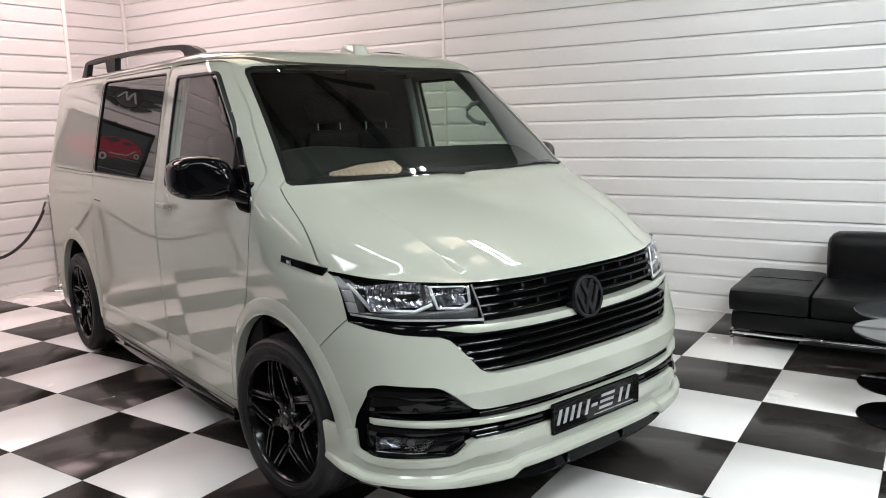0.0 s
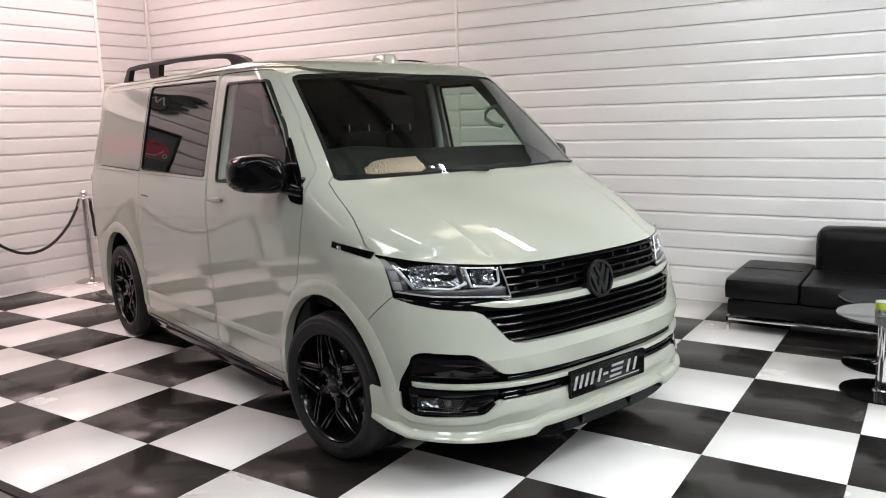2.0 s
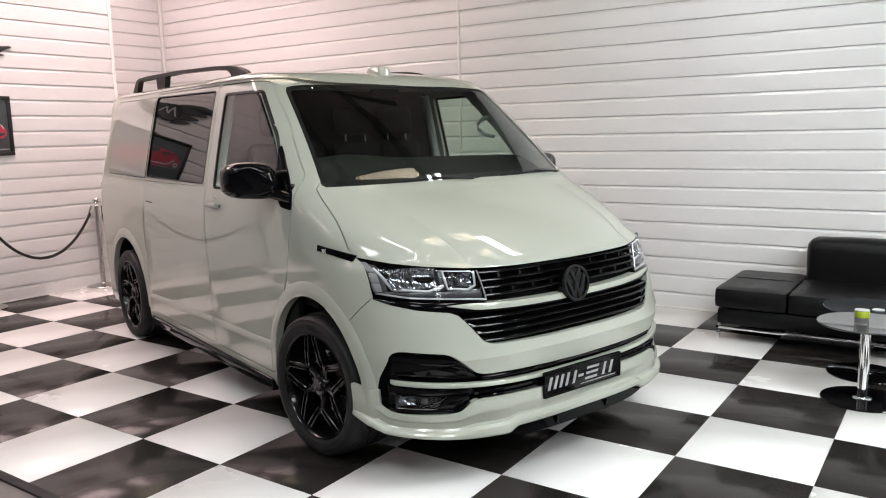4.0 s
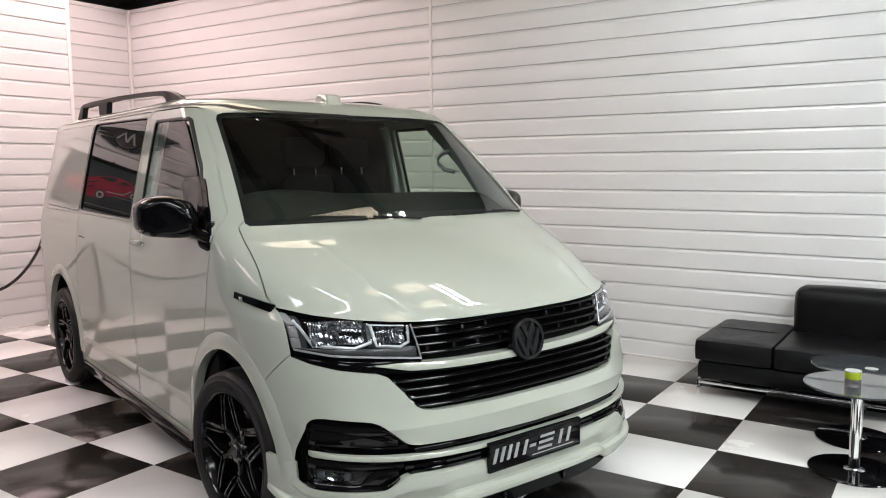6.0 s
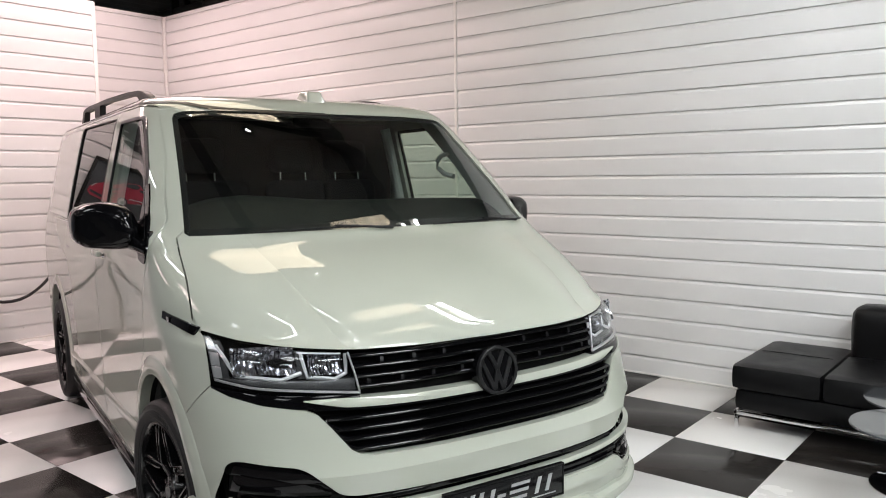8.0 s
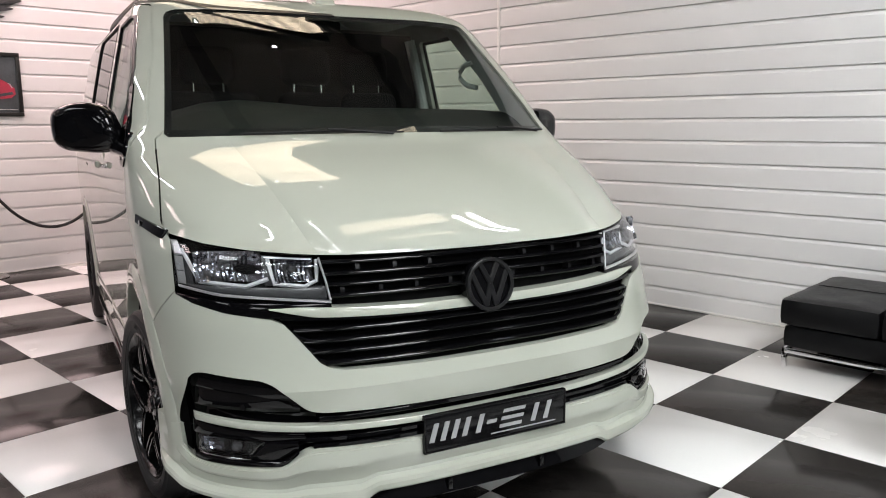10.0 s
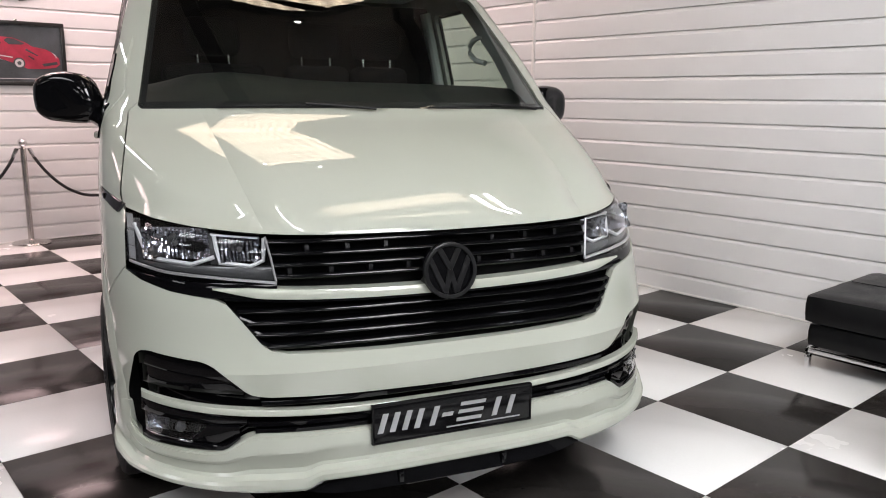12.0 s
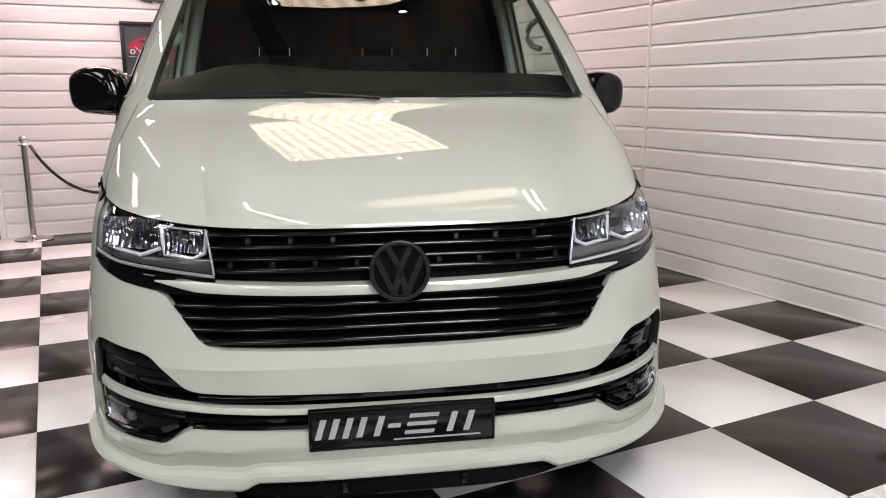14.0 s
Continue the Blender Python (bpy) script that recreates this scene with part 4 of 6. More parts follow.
# the lip and the splitter below the bumper
def lip(z_top, z_low, rows, a0, a1, n=60, ease=lambda a: 1.0):
    bm, grid = bmesh.new(), []
    for k in range(n + 1):
        a = a0 + (a1 - a0) * k / n
        row = []
        top = z_top(a) if callable(z_top) else z_top
        for f, o in rows:
            z = top + (z_low(a) - top) * f
            nose, deep, wide, _ = skin(max(z, 0.24))
            o *= min(1.0, 0.35 + 3.0 * (1.5 - abs(a))) if o > 0.02 else ease(a) if o > 0 else 1.0
            row.append(bm.verts.new((nose - deep * (1 - math.cos(a)) + o * math.cos(a), math.copysign(wide * abs(math.sin(a)) ** (2 / BEND) + o * abs(math.sin(a)), math.sin(a)), z)))
        grid.append(row)
    m = len(rows)
    for p, q in zip(grid, grid[1:]):
        for k in range(m):
            bm.faces.new((p[k], p[(k + 1) % m], q[(k + 1) % m], q[k]))
    bm.faces.new(grid[0])
    bm.faces.new(grid[-1][::-1])
    return bm


def lip_low(a):
    s = abs(math.sin(a))
    cut = 0.026 * min(1.0, max(0.0, (0.27 - s) / 0.04))
    return 0.234 + 0.036 * s * s + cut + 0.035 * max(0, s - 0.9) / 0.1


def lip_top(a):
    """The lip's upper edge runs below the fog lamp pockets."""
    v = skin(0.36)[2] * abs(math.sin(a)) ** (2 / BEND)
    return float(np.interp(v, [0.565, 0.60, 0.655, 0.70, 0.85, 0.885, 0.905, 0.93], [0.398, 0.394, 0.356, 0.348, 0.346, 0.356, 0.386, 0.40]))


part("front_lip", lip(lip_top, lip_low, [(0, -0.01), (0, 0.003), (0.22, 0.008), (0.29, 0.0075), (0.34, 0.005), (0.62, 0.006), (0.70, 0.012), (0.76, 0.034), (0.84, 0.040), (0.95, 0.041), (1.0, 0.036), (1.0, -0.04)], -1.50, 1.50, 160), PAINT, van, "light grey lip spoiler", 18)
part("lip_end", lip(0.447, lip_low, [(0, -0.01), (0.0, 0.005), (0.04, 0.009), (0.6, 0.011), (0.8, 0.013), (0.8, -0.02)], -1.50, -1.20, 20, lambda a: min(1.0, (abs(a) - 1.19) / 0.08)), PAINT, van)
part("lip_end", lip(0.447, lip_low, [(0, -0.01), (0.0, 0.005), (0.04, 0.009), (0.6, 0.011), (0.8, 0.013), (0.8, -0.02)], 1.20, 1.50, 20, lambda a: min(1.0, (abs(a) - 1.19) / 0.08)), PAINT, van)
part("splitter", lip(0.258, lambda a: 0.200 + 0.05 * (abs(a) / 0.34) ** 3, [(0, -0.06), (0, 0.010), (0.5, 0.022), (0.9, 0.028), (1.0, 0.02), (1.0, -0.08)], -0.33, 0.33, 40), GLOSS_BLACK, van, "gloss black splitter")
for v in (-0.17, 0.17):
    part("splitter_fin", box(bmesh.new(), front_u(v, 0.25) - 0.02, front_u(v, 0.25) + 0.032, v - 0.008, v + 0.008, 0.215, 0.25, 0.003), GLOSS_BLACK, van)

# the plate in front of the lower intake
plate = part("number_plate", box(bmesh.new(), -0.066, -0.050, -0.258, 0.248, 0.358, 0.465, 0.003), PLATE_BLACK, van, "black show plate with plain silver bars")
PLATE_BARS = [(y, y + 0.017, 0.386, 0.444) for y in (-0.240, -0.203, -0.166, -0.128, -0.080, 0.124, 0.172)]
PLATE_BARS += [(0.006, 0.088, z, z + 0.011) for z in (0.386, 0.410, 0.434)] + [(-0.047, -0.012, 0.408, 0.420), (-0.02, 0.225, 0.371, 0.375)]
for y0, y1, z0, z1 in PLATE_BARS:
    lean, mid = 0.30, 0.415
    part("plate_bar", prism(bmesh.new(), [(y0 + lean * (z0 - mid), z0), (y1 + lean * (z0 - mid), z0), (y1 + lean * (z1 - mid), z1), (y0 + lean * (z1 - mid), z1)], 0, -0.0502, -0.0485), PLATE_GREY, plate, "plain slanted silver bar")
for dims in ((-0.264, 0.254, 0.4655, 0.471), (-0.264, 0.254, 0.352, 0.3575), (-0.264, -0.2585, 0.358, 0.465), (0.2485, 0.254, 0.358, 0.465)):
    part("plate_frame", box(bmesh.new(), -0.066, -0.0495, *dims, 0.001), PLATE_BLACK, plate, "black plate surround")

# side details
def rub_strip(u0, u1, holder):
    """A painted moulding low on the side, its face leaning back upwards."""
    bm, rows = bmesh.new(), []
    for u in np.linspace(u0, u1, 12):
        z = float(np.interp(u, [-3.4, -2.2, -1.3], [0.408, 0.440, 0.455]))
        rows.append([bm.verts.new((u, -side_v(u, z + h, o), z + h)) for h, o in ((-0.021, -0.004), (-0.0205, 0.0075), (-0.0175, 0.0085), (0.018, 0.0022), (0.021, 0.0008), (0.022, -0.004))])
    for p, q in zip(rows, rows[1:]):
        for k in range(5):
            bm.faces.new((p[k], p[k + 1], q[k + 1], q[k]))
    bm.faces.new(rows[0])
    bm.faces.new(rows[-1][::-1])
    part("rub_strip", bm, PAINT, holder, "light grey moulding along the lower side")


rub_strip(-3.385, -2.208, sliding_door)
rub_strip(-2.178, -1.372, front_door)
part("slide_rail", side_strip(bmesh.new(), finer([(-3.30, 1.108), (-3.16, 1.104)]), 0.008, 0.0012, 0.004), MATT_BLACK, sliding_door, "dark end of the sliding-door rail slot")
part("side_marker", side_strip(bmesh.new(), finer([(-0.832, 1.030), (-0.72, 1.016), (-0.605, 0.999)], 0.03), 0.026, 0.002, 0.010), GLOSS_BLACK, van, "gloss black wing badge strip")
part("side_marker_lens", box(bmesh.new(), -0.80, -0.765, -side_v(-0.78, 1.02) - 0.006, -side_v(-0.78, 1.02), 1.008, 1.028, 0.003), CHROME, van)
part("side_marker", side_strip(bmesh.new(), finer([(-0.832, 1.030), (-0.72, 1.016), (-0.605, 0.999)], 0.03), 0.026, 0.002, 0.010, 1), GLOSS_BLACK, van, "gloss black wing badge strip")
for s in (-1, 1):
    side_step = box(bmesh.new(), -3.40, -1.40, s * 0.90 - 0.045, s * 0.90 + 0.038, 0.195, 0.262, 0.012)
    part("side_step", side_step, GLOSS_BLACK, van, "black side step below the sill")
    rail_v = s * 0.665
    side_line = [(-2.05, 1.895), (-2.11, 1.930), (-2.21, 1.956), (-2.33, 1.974), (-2.6, 1.990), (-3.2, 2.010), (-3.9, 2.020), (-4.13, 2.018), (-4.20, 2.004), (-4.35, 1.885), (-4.20, 1.885), (-4.13, 1.996),
                 (-3.70, 1.997), (-3.695, 1.885), (-3.52, 1.885), (-3.50, 1.994), (-3.2, 1.988), (-2.6, 1.967), (-2.36, 1.953), (-2.31, 1.930), (-2.30, 1.885)]
    bm = prism(bmesh.new(), side_line, 1, rail_v - 0.019, rail_v + 0.019)
    bmesh.ops.bevel(bm, geom=[e for e in bm.edges if abs(e.verts[0].co.y - e.verts[1].co.y) < 1e-5], offset=0.006, segments=2, affect="EDGES", profile=0.5)
    part("roof_rail", bm, MATT_BLACK, van, "black roof rail", 30)
part("tailgate_spoiler", box(bmesh.new(), -4.66, -4.46, -0.70, 0.70, 1.850, 1.880, 0.008), GLOSS_BLACK, van, "gloss black roof-edge spoiler")
for s in (-1, 1):
    part("tail_lamp", box(bmesh.new(), -4.600, -4.46, s * 0.895 - 0.03, s * 0.895 + 0.030, 0.95, 1.20, 0.02), GLOSS_BLACK, van, "dark smoked tail lamp")
antenna = bmesh.new()
vs = [antenna.verts.new(p) for p in ((-1.70, 0.002, 1.880), (-1.70, 0.108, 1.880), (-1.87, 0.104, 1.912), (-1.87, 0.006, 1.912), (-1.735, 0.016, 1.946), (-1.735, 0.094, 1.946), (-1.84, 0.090, 1.954), (-1.84, 0.020, 1.954))]
for q in ((3, 2, 1, 0), (4, 5, 6, 7), (0, 1, 5, 4), (1, 2, 6, 5), (2, 3, 7, 6), (3, 0, 4, 7)):
    antenna.faces.new([vs[i] for i in q])
bmesh.ops.bevel(antenna, geom=list(antenna.edges), offset=0.010, segments=3, affect="EDGES", profile=0.5)
part("antenna", antenna, PAINT, van, "low grey aerial pod on the roof")

handle = part("door_handle", box(bmesh.new(), -2.10, -1.955, -0.985, -0.962, 1.142, 1.172, 0.009, None, 3), PAINT, front_door, "light grey door handle")
part("handle_cup", lathe(bmesh.new(), [(0, 0.0), (0.034, 0.0), (0.036, -0.004), (0, -0.006)], 24, pose(-2.03, -0.947, 1.165, 90, 0, 0) @ Matrix.Diagonal((1.1, 1.3, 1, 1))), PAINT, front_door)
part("handle_lock", lathe(bmesh.new(), [(0, 0.008), (0.010, 0.008), (0.012, 0.0), (0, 0)], 16, pose(-1.955, -0.952, 1.150, 90, 0, 0)), CHROME, front_door)


MIRROR = rounded([(1.166, 1.335), (1.158, 1.388), (1.110, 1.416), (1.040, 1.423), (0.980, 1.412), (0.948, 1.388), (0.915, 1.300), (0.918, 1.240), (1.00, 1.230), (1.120, 1.242), (1.158, 1.272)], 0.03, 4)


def mirror(s, inward=0.0, lower=0.0):
    """A door mirror: rounded housing, glass, arm and foot."""
    hold = part("door_mirror", box(bmesh.new(), -1.27, -1.10, s * 0.905 - 0.02, s * 0.905 + 0.02, 1.20, 1.31, 0.015), GLOSS_BLACK, van, "gloss black door mirror")
    part("mirror_arm", sweep(bmesh.new(), [(-1.10, s * 0.905, 1.235), (-1.18, s * 0.925, 1.248), (-1.25, s * 0.95, 1.262), (-1.31, s * 0.985, 1.272)], [0.042, 0.040, 0.040, 0.036], 14, flat=0.75), GLOSS_BLACK, hold)
    bm, rings = bmesh.new(), []
    for u, k, up in ((-1.226, 0.42, 0.003), (-1.231, 0.68, 0.002), (-1.243, 0.85, 0.001), (-1.266, 0.955, 0), (-1.300, 0.995, 0), (-1.340, 1.0, 0), (-1.372, 0.985, 0), (-1.384, 0.94, 0), (-1.380, 0.90, 0)):
        rings.append([bm.verts.new((u - 0.30 * (v - 1.06), s * (1.045 - inward + (v - 1.045) * k), 1.325 - lower + up + (z - 1.325) * k)) for v, z in MIRROR])
    n = len(MIRROR)
    for a, b in zip(rings, rings[1:]):
        for k in range(n):
            bm.faces.new((a[k], a[(k + 1) % n], b[(k + 1) % n], b[k]))
    bm.faces.new(rings[0])
    bm.faces.new(rings[-1][::-1])
    part("mirror_housing", bm, GLOSS_BLACK, hold, "gloss black mirror housing", 60)
    skirt = [(-1.262 - 0.30 * (v - 1.06), s * (v - inward), 1.262 - lower + 0.008 * (v - 0.95) / 0.2) for k, v in enumerate(np.linspace(0.95, 1.14, 11))]
    part("mirror_skirt", sweep(bmesh.new(), skirt, 0.003, 6), MATT_BLACK, hold, "dark seam above the lower mirror skirt")
    bm = bmesh.new()
    box(bm, -1.389, -1.3845, s * (1.05 - inward) - 0.09, s * (1.05 - inward) + 0.09, 1.255 - lower, 1.395 - lower, 0.002)
    part("mirror_glass", bm, CHROME, hold, "mirror glass")
    return hold


mirror(-1)
mirror(1, 0.065, 0.022)
tri = bmesh.new()
prism(tri, rounded([(-1.07, 1.185), (-1.085, 1.255), (-1.245, 1.445), (-1.30, 1.50), (-1.27, 1.27), (-1.18, 1.195)], 0.02, 3), 1, -0.958, -0.87)
for v in tri.verts:
    v.co.y = -side_v(v.co.x, v.co.z, 0.006 if v.co.y < -0.9 else -0.03)
part("mirror_triangle", tri, GLOSS_BLACK, front_door, "gloss black mirror base panel")

# wipers
for v0, v1 in ((-0.56, 0.06), (0.22, 0.78)):
    pts = [(front_u(v, z) + 0.022, v, z) for v, z in [(v0 + (v1 - v0) * k / 10, 1.300 + 0.006 * math.sin(math.pi * min(1, k / 9))) for k in range(11)]]
    wiper = part("wiper", sweep(bmesh.new(), pts, [0.004] * 11, 6), MATT_BLACK, van, "black windscreen wiper")
    mid = (v0 + v1) / 2
    part("wiper_arm", sweep(bmesh.new(), [(front_u(v1 - 0.05, 1.29) + 0.02, v1 - 0.05, 1.296), (front_u(mid + 0.1, 1.31) + 0.030, mid + 0.12, 1.306), (front_u(mid, 1.31) + 0.030, mid, 1.314)], [0.006, 0.005, 0.004], 8), MATT_BLACK, wiper)
part("scuttle", front_bar(bmesh.new(), -0.80, 0.80, flat(1.270), flat(1.296), -0.012, 0.05, 30), MATT_BLACK, van, "black plastic scuttle below the windscreen")
bm = bmesh.new()
line = finer(SCREEN + SCREEN[:1], 0.05)[:-1]
edges = [[bm.verts.new((front_u(v, z) - lay, v, z)) for v, z in grown(line, by)] for by, lay in ((0.006, 0.013), (-0.010, 0.013), (-0.024, 0.013), (-0.024, 0.016), (0.006, 0.016))]
for k in range(len(line)):
    j = (k + 1) % len(line)
    for a, b in zip(edges, edges[1:] + edges[:1]):
        bm.faces.new((a[k], a[j], b[j], b[k]))
part("screen_border", bm, MATT_BLACK, van, "black printed border of the windscreen")


# wheels
def wheel(at, turn):
    hub = part("wheel", lathe(bmesh.new(), [(0, -0.002), (0.026, -0.002), (0.030, -0.008), (0.050, -0.012), (0.062, -0.03), (0.070, -0.10), (0, -0.10)], 32), RIM_BLACK, van, "gloss black twin-spoke alloy wheel")
    hub.matrix_local = at @ pose(0, 0, 0, 90, 0, 0)
    r = WHEEL_R
    part("tyre", lathe(bmesh.new(), [(0.250, -0.002), (0.256, 0.008), (0.266, 0.015), (0.272, 0.0155), (0.274, 0.018), (0.296, 0.0225), (0.306, 0.0225), (0.308, 0.0205), (0.326, 0.017), (0.338, 0.004), (r - 0.007, -0.012), (r - 0.006, -0.058), (r, -0.062), (r, -0.085), (r - 0.006, -0.087),
                                     (r - 0.006, -0.095), (r, -0.097), (r, -0.13), (r - 0.006, -0.132), (r - 0.006, -0.140), (r, -0.142), (r, -0.215), (r - 0.003, -0.25), (0.342, -0.268), (0.310, -0.285), (0.270, -0.270), (0.256, -0.255)], 72), TYRE, hub, "black low-profile tyre")
    bm = bmesh.new()
    for k in range(72):
        a = 2 * math.pi * k / 72
        turn_k = Matrix.Rotation(a, 4, "Z")
        box(bm, r - 0.016, r + 0.0016, -0.0105, 0.0105, -0.060, -0.008, 0.0, turn_k @ pose(0, 0, 0, 0, 14, 0))
        for z0, z1 in ((-0.0855, -0.0615), (-0.1305, -0.0965), (-0.213, -0.1415)):
            box(bm, r - 0.010, r + 0.0012, -0.0115, 0.0115, z0, z1, 0.0, turn_k)
    part("tread_blocks", bm, TYRE, hub)
    part("rim", lathe(bmesh.new(), [(0.262, 0.004), (0.260, 0.012), (0.252, 0.014), (0.246, 0.006), (0.241, -0.02), (0.232, -0.04), (0.226, -0.20), (0.252, -0.225), (0.258, -0.22), (0.254, -0.10), (0.258, -0.01)], 72), RIM_BLACK, hub, "deep black rim barrel")

    def bar(p, q, rows_f, prof):
        bm, d, rows = bmesh.new(), q - p, []
        n = Vector((-d.y, d.x, 0)).normalized()
        for f, w, lift in rows_f:
            rows.append([bm.verts.new(rot @ (p + d * f + n * o * w + Vector((0, 0, lift + h)))) for o, h in prof])
        m = len(prof)
        for x, y in zip(rows, rows[1:]):
            for j in range(m):
                bm.faces.new((x[j], x[(j + 1) % m], y[(j + 1) % m], y[j]))
        bm.faces.new(rows[0])
        bm.faces.new(rows[-1][::-1])
        return bm

    twin = [(-1, -0.040), (-1, -0.003), (-0.85, 0.0), (-0.50, 0.0), (-0.36, -0.012), (0.36, -0.012), (0.50, 0.0), (0.85, 0.0), (1, -0.003), (1, -0.040)]
    block = [(-1, -0.045), (-1, -0.006), (-0.6, 0.0), (0.6, 0.0), (1, -0.006), (1, -0.045)]
    for k in range(5):
        rot = Matrix.Rotation(2 * math.pi * k / 5 + math.pi / 2 + turn, 4, "Z")
        part("spoke_root", bar(Vector((0.03, 0, 0)), Vector((0.136, 0, 0)), ((0, 0.034, -0.020), (0.45, 0.019, -0.018), (0.8, 0.017, -0.008), (1, 0.004, -0.004)), block), RIM_BLACK, hub)
        for side in (-1, 1):
            p, q = Vector((0.112, side * 0.008, 0)), Vector((0.249 * math.cos(0.515), side * 0.249 * math.sin(0.515), 0))
            part("spoke", bar(p, q, ((0, 0.014, -0.004), (0.12, 0.017, 0.001), (0.5, 0.0175, 0.004), (0.9, 0.018, 0.005), (1, 0.019, 0.001)), twin), RIM_BLACK, hub)
    for first, count in ((1.25, 8), (1.25 + math.pi * 0.62, 6), (1.25 + math.pi * 1.2, 8)):
        for k in range(count):
            part("sidewall_mark", box(bmesh.new(), 0.280, 0.298, -0.006, 0.006, 0.0150, 0.0236, 0.0, Matrix.Rotation(first + k * 0.062, 4, "Z")), TYRE, hub)
    for k in range(5):
        a = 2 * math.pi * k / 5 + turn
        part("wheel_bolt", lathe(bmesh.new(), [(0, 0.014), (0.009, 0.013), (0.010, 0.0), (0, 0)], 6, pose(0.050 * math.cos(a + 0.63), 0.050 * math.sin(a + 0.63), -0.022)), RIM_BLACK, hub)
    part("brake_disc", lathe(bmesh.new(), [(0.07, -0.09), (0.155, -0.09), (0.157, -0.10), (0.157, -0.115), (0.07, -0.115)], 48), STEEL, hub, "dull steel brake disc")
    return hub


FACE_V = 0.938
STEER = 6.5  # the front wheels stand turned a little
wheel(pose(AXLES[0], -FACE_V, WHEEL_R, 0, 0, STEER), -0.47)
wheel(pose(AXLES[1], -FACE_V, WHEEL_R, 0, 0, 0), -0.47)
wheel(pose(AXLES[0], FACE_V, WHEEL_R, 0, 0, 180 + STEER), 0.1)
wheel(pose(AXLES[1], FACE_V, WHEEL_R, 0, 0, 180), 0.9)
for cx, r in ((AXLES[0], 0.426), (AXLES[1], 0.434)):
    for s in (-1, 1):
        bm = bmesh.new()
        rows = []
        for k in range(33):
            a = math.radians(-15 + 210 * k / 32)
            rows.append([bm.verts.new((cx + rr * math.cos(a), s * v, 0.366 + rr * math.sin(a))) for rr, v in ((r, 0.58), (r, 0.918), (r + 0.012, 0.918), (r + 0.012, 0.58))])
        for p, q in zip(rows, rows[1:]):
            for k in range(4):
                bm.faces.new((p[k], p[(k + 1) % 4], q[(k + 1) % 4], q[k]))
        part("arch_liner", bm, DEEP_BLACK, van, "black wheel-arch liner")
        bm = bmesh.new()
        pts = []
        for k in range(41):
            a = math.radians(-8 + 196 * k / 40)
            u, z = cx + (r + 0.003) * math.cos(a), 0.366 + (r + 0.003) * math.sin(a)
            if z > 0.32:
                pts.append((u, z))
        part("arch_lip", side_strip(bm, pts, 0.014, 0.010, 0.03, s), PAINT, body, "rolled wheel-arch edge")
        bm, rows = bmesh.new(), []
        for k in range(49):
            a = math.radians(-6 + 192 * k / 48)
            row = []
            for w, o in ((0.004, -0.004), (0.006, 0.0105), (0.016, 0.0115), (0.030, 0.0105), (0.044, 0.0075), (0.056, 0.0035), (0.066, 0.0006), (0.070, -0.004)):
                u, z = cx + (r + w) * math.cos(a), max(0.30, 0.366 + (r + w) * math.sin(a))
                row.append(bm.verts.new((u, s * side_v(u, z, o), z)))
            rows.append(row)
        for p, q in zip(rows, rows[1:]):
            for k in range(7):
                bm.faces.new((p[k], p[k + 1], q[k + 1], q[k]))
        part("arch_flare", bm, PAINT, body, "flared light grey wheel-arch rim", 70)

# underside and cabin
# plain boxes added under the body to block light
bm = bmesh.new()
box(bm, -4.52, -0.30, -0.58, 0.58, 0.24, 0.36, 0.02)
box(bm, -3.42, -1.38, -0.88, 0.88, 0.27, 0.36, 0.02)
part("underbody", bm, DEEP_BLACK, van, "dark underbody boxes, added to block light")
# added near-black panel: blocks light and keeps the cab's rear dark
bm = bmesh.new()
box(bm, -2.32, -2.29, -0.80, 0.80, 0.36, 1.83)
part("cab_light_block", bm, DEEP_BLACK, van, "added near-black panel closing off light behind the seats")
# near-black floor: the cab's shade is put into its colour
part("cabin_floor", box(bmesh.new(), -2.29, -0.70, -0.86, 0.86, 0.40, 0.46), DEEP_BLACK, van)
part("headlining", box(bmesh.new(), -2.28, -1.78, -0.62, 0.62, 1.845, 1.86, 0.004), TRIM_GREY, van, "pale grey headlining")
bm = bmesh.new()
rows = []
for k in range(41):
    v = -0.86 + 1.72 * k / 40
    f = 0.08 * (abs(v) / 0.86) ** 2.5
    h = float(np.interp(v, [-0.86, -0.72, -0.60, -0.46, -0.32, -0.15, 0.0, 0.4, 0.7, 0.86], [1.36, 1.388, 1.422, 1.434, 1.424, 1.407, 1.402, 1.398, 1.392, 1.385]))
    rows.append([bm.verts.new((u - f, v, z)) for u, z in ((-0.92, 0.7), (-0.95, 1.22), (-1.01, 1.280), (-1.10, h - 0.085), (-1.20, h - 0.035), (-1.30, h - 0.006), (-1.36, h), (-1.42, h - 0.012), (-1.46, h - 0.10), (-1.42, 0.7))])
for p, q in zip(rows, rows[1:]):
    for k in range(10):
        bm.faces.new((p[k], p[(k + 1) % 10], q[(k + 1) % 10], q[k]))
bm.faces.new(rows[0])
bm.faces.new(rows[-1][::-1])
part("dashboard", bm, DASH, van, "dark grey dashboard")
aim = pose(-1.60, -0.42, 1.22, 0, -62, 0)
steering = part("steering_wheel", sweep(bmesh.new(), [aim @ Vector((0.185 * math.cos(a), 0.185 * math.sin(a), 0)) for a in [2 * math.pi * k / 40 for k in range(40)]], 0.016, 10, True), DASH, van, "black steering wheel")
bm = bmesh.new()
box(bm, -0.06, 0.06, -0.07, 0.07, -0.03, 0.01, 0.02, aim)
box(bm, -0.02, 0.02, -0.18, 0.18, -0.02, 0.0, 0.006, aim)
part("steering_boss", bm, DASH, steering)
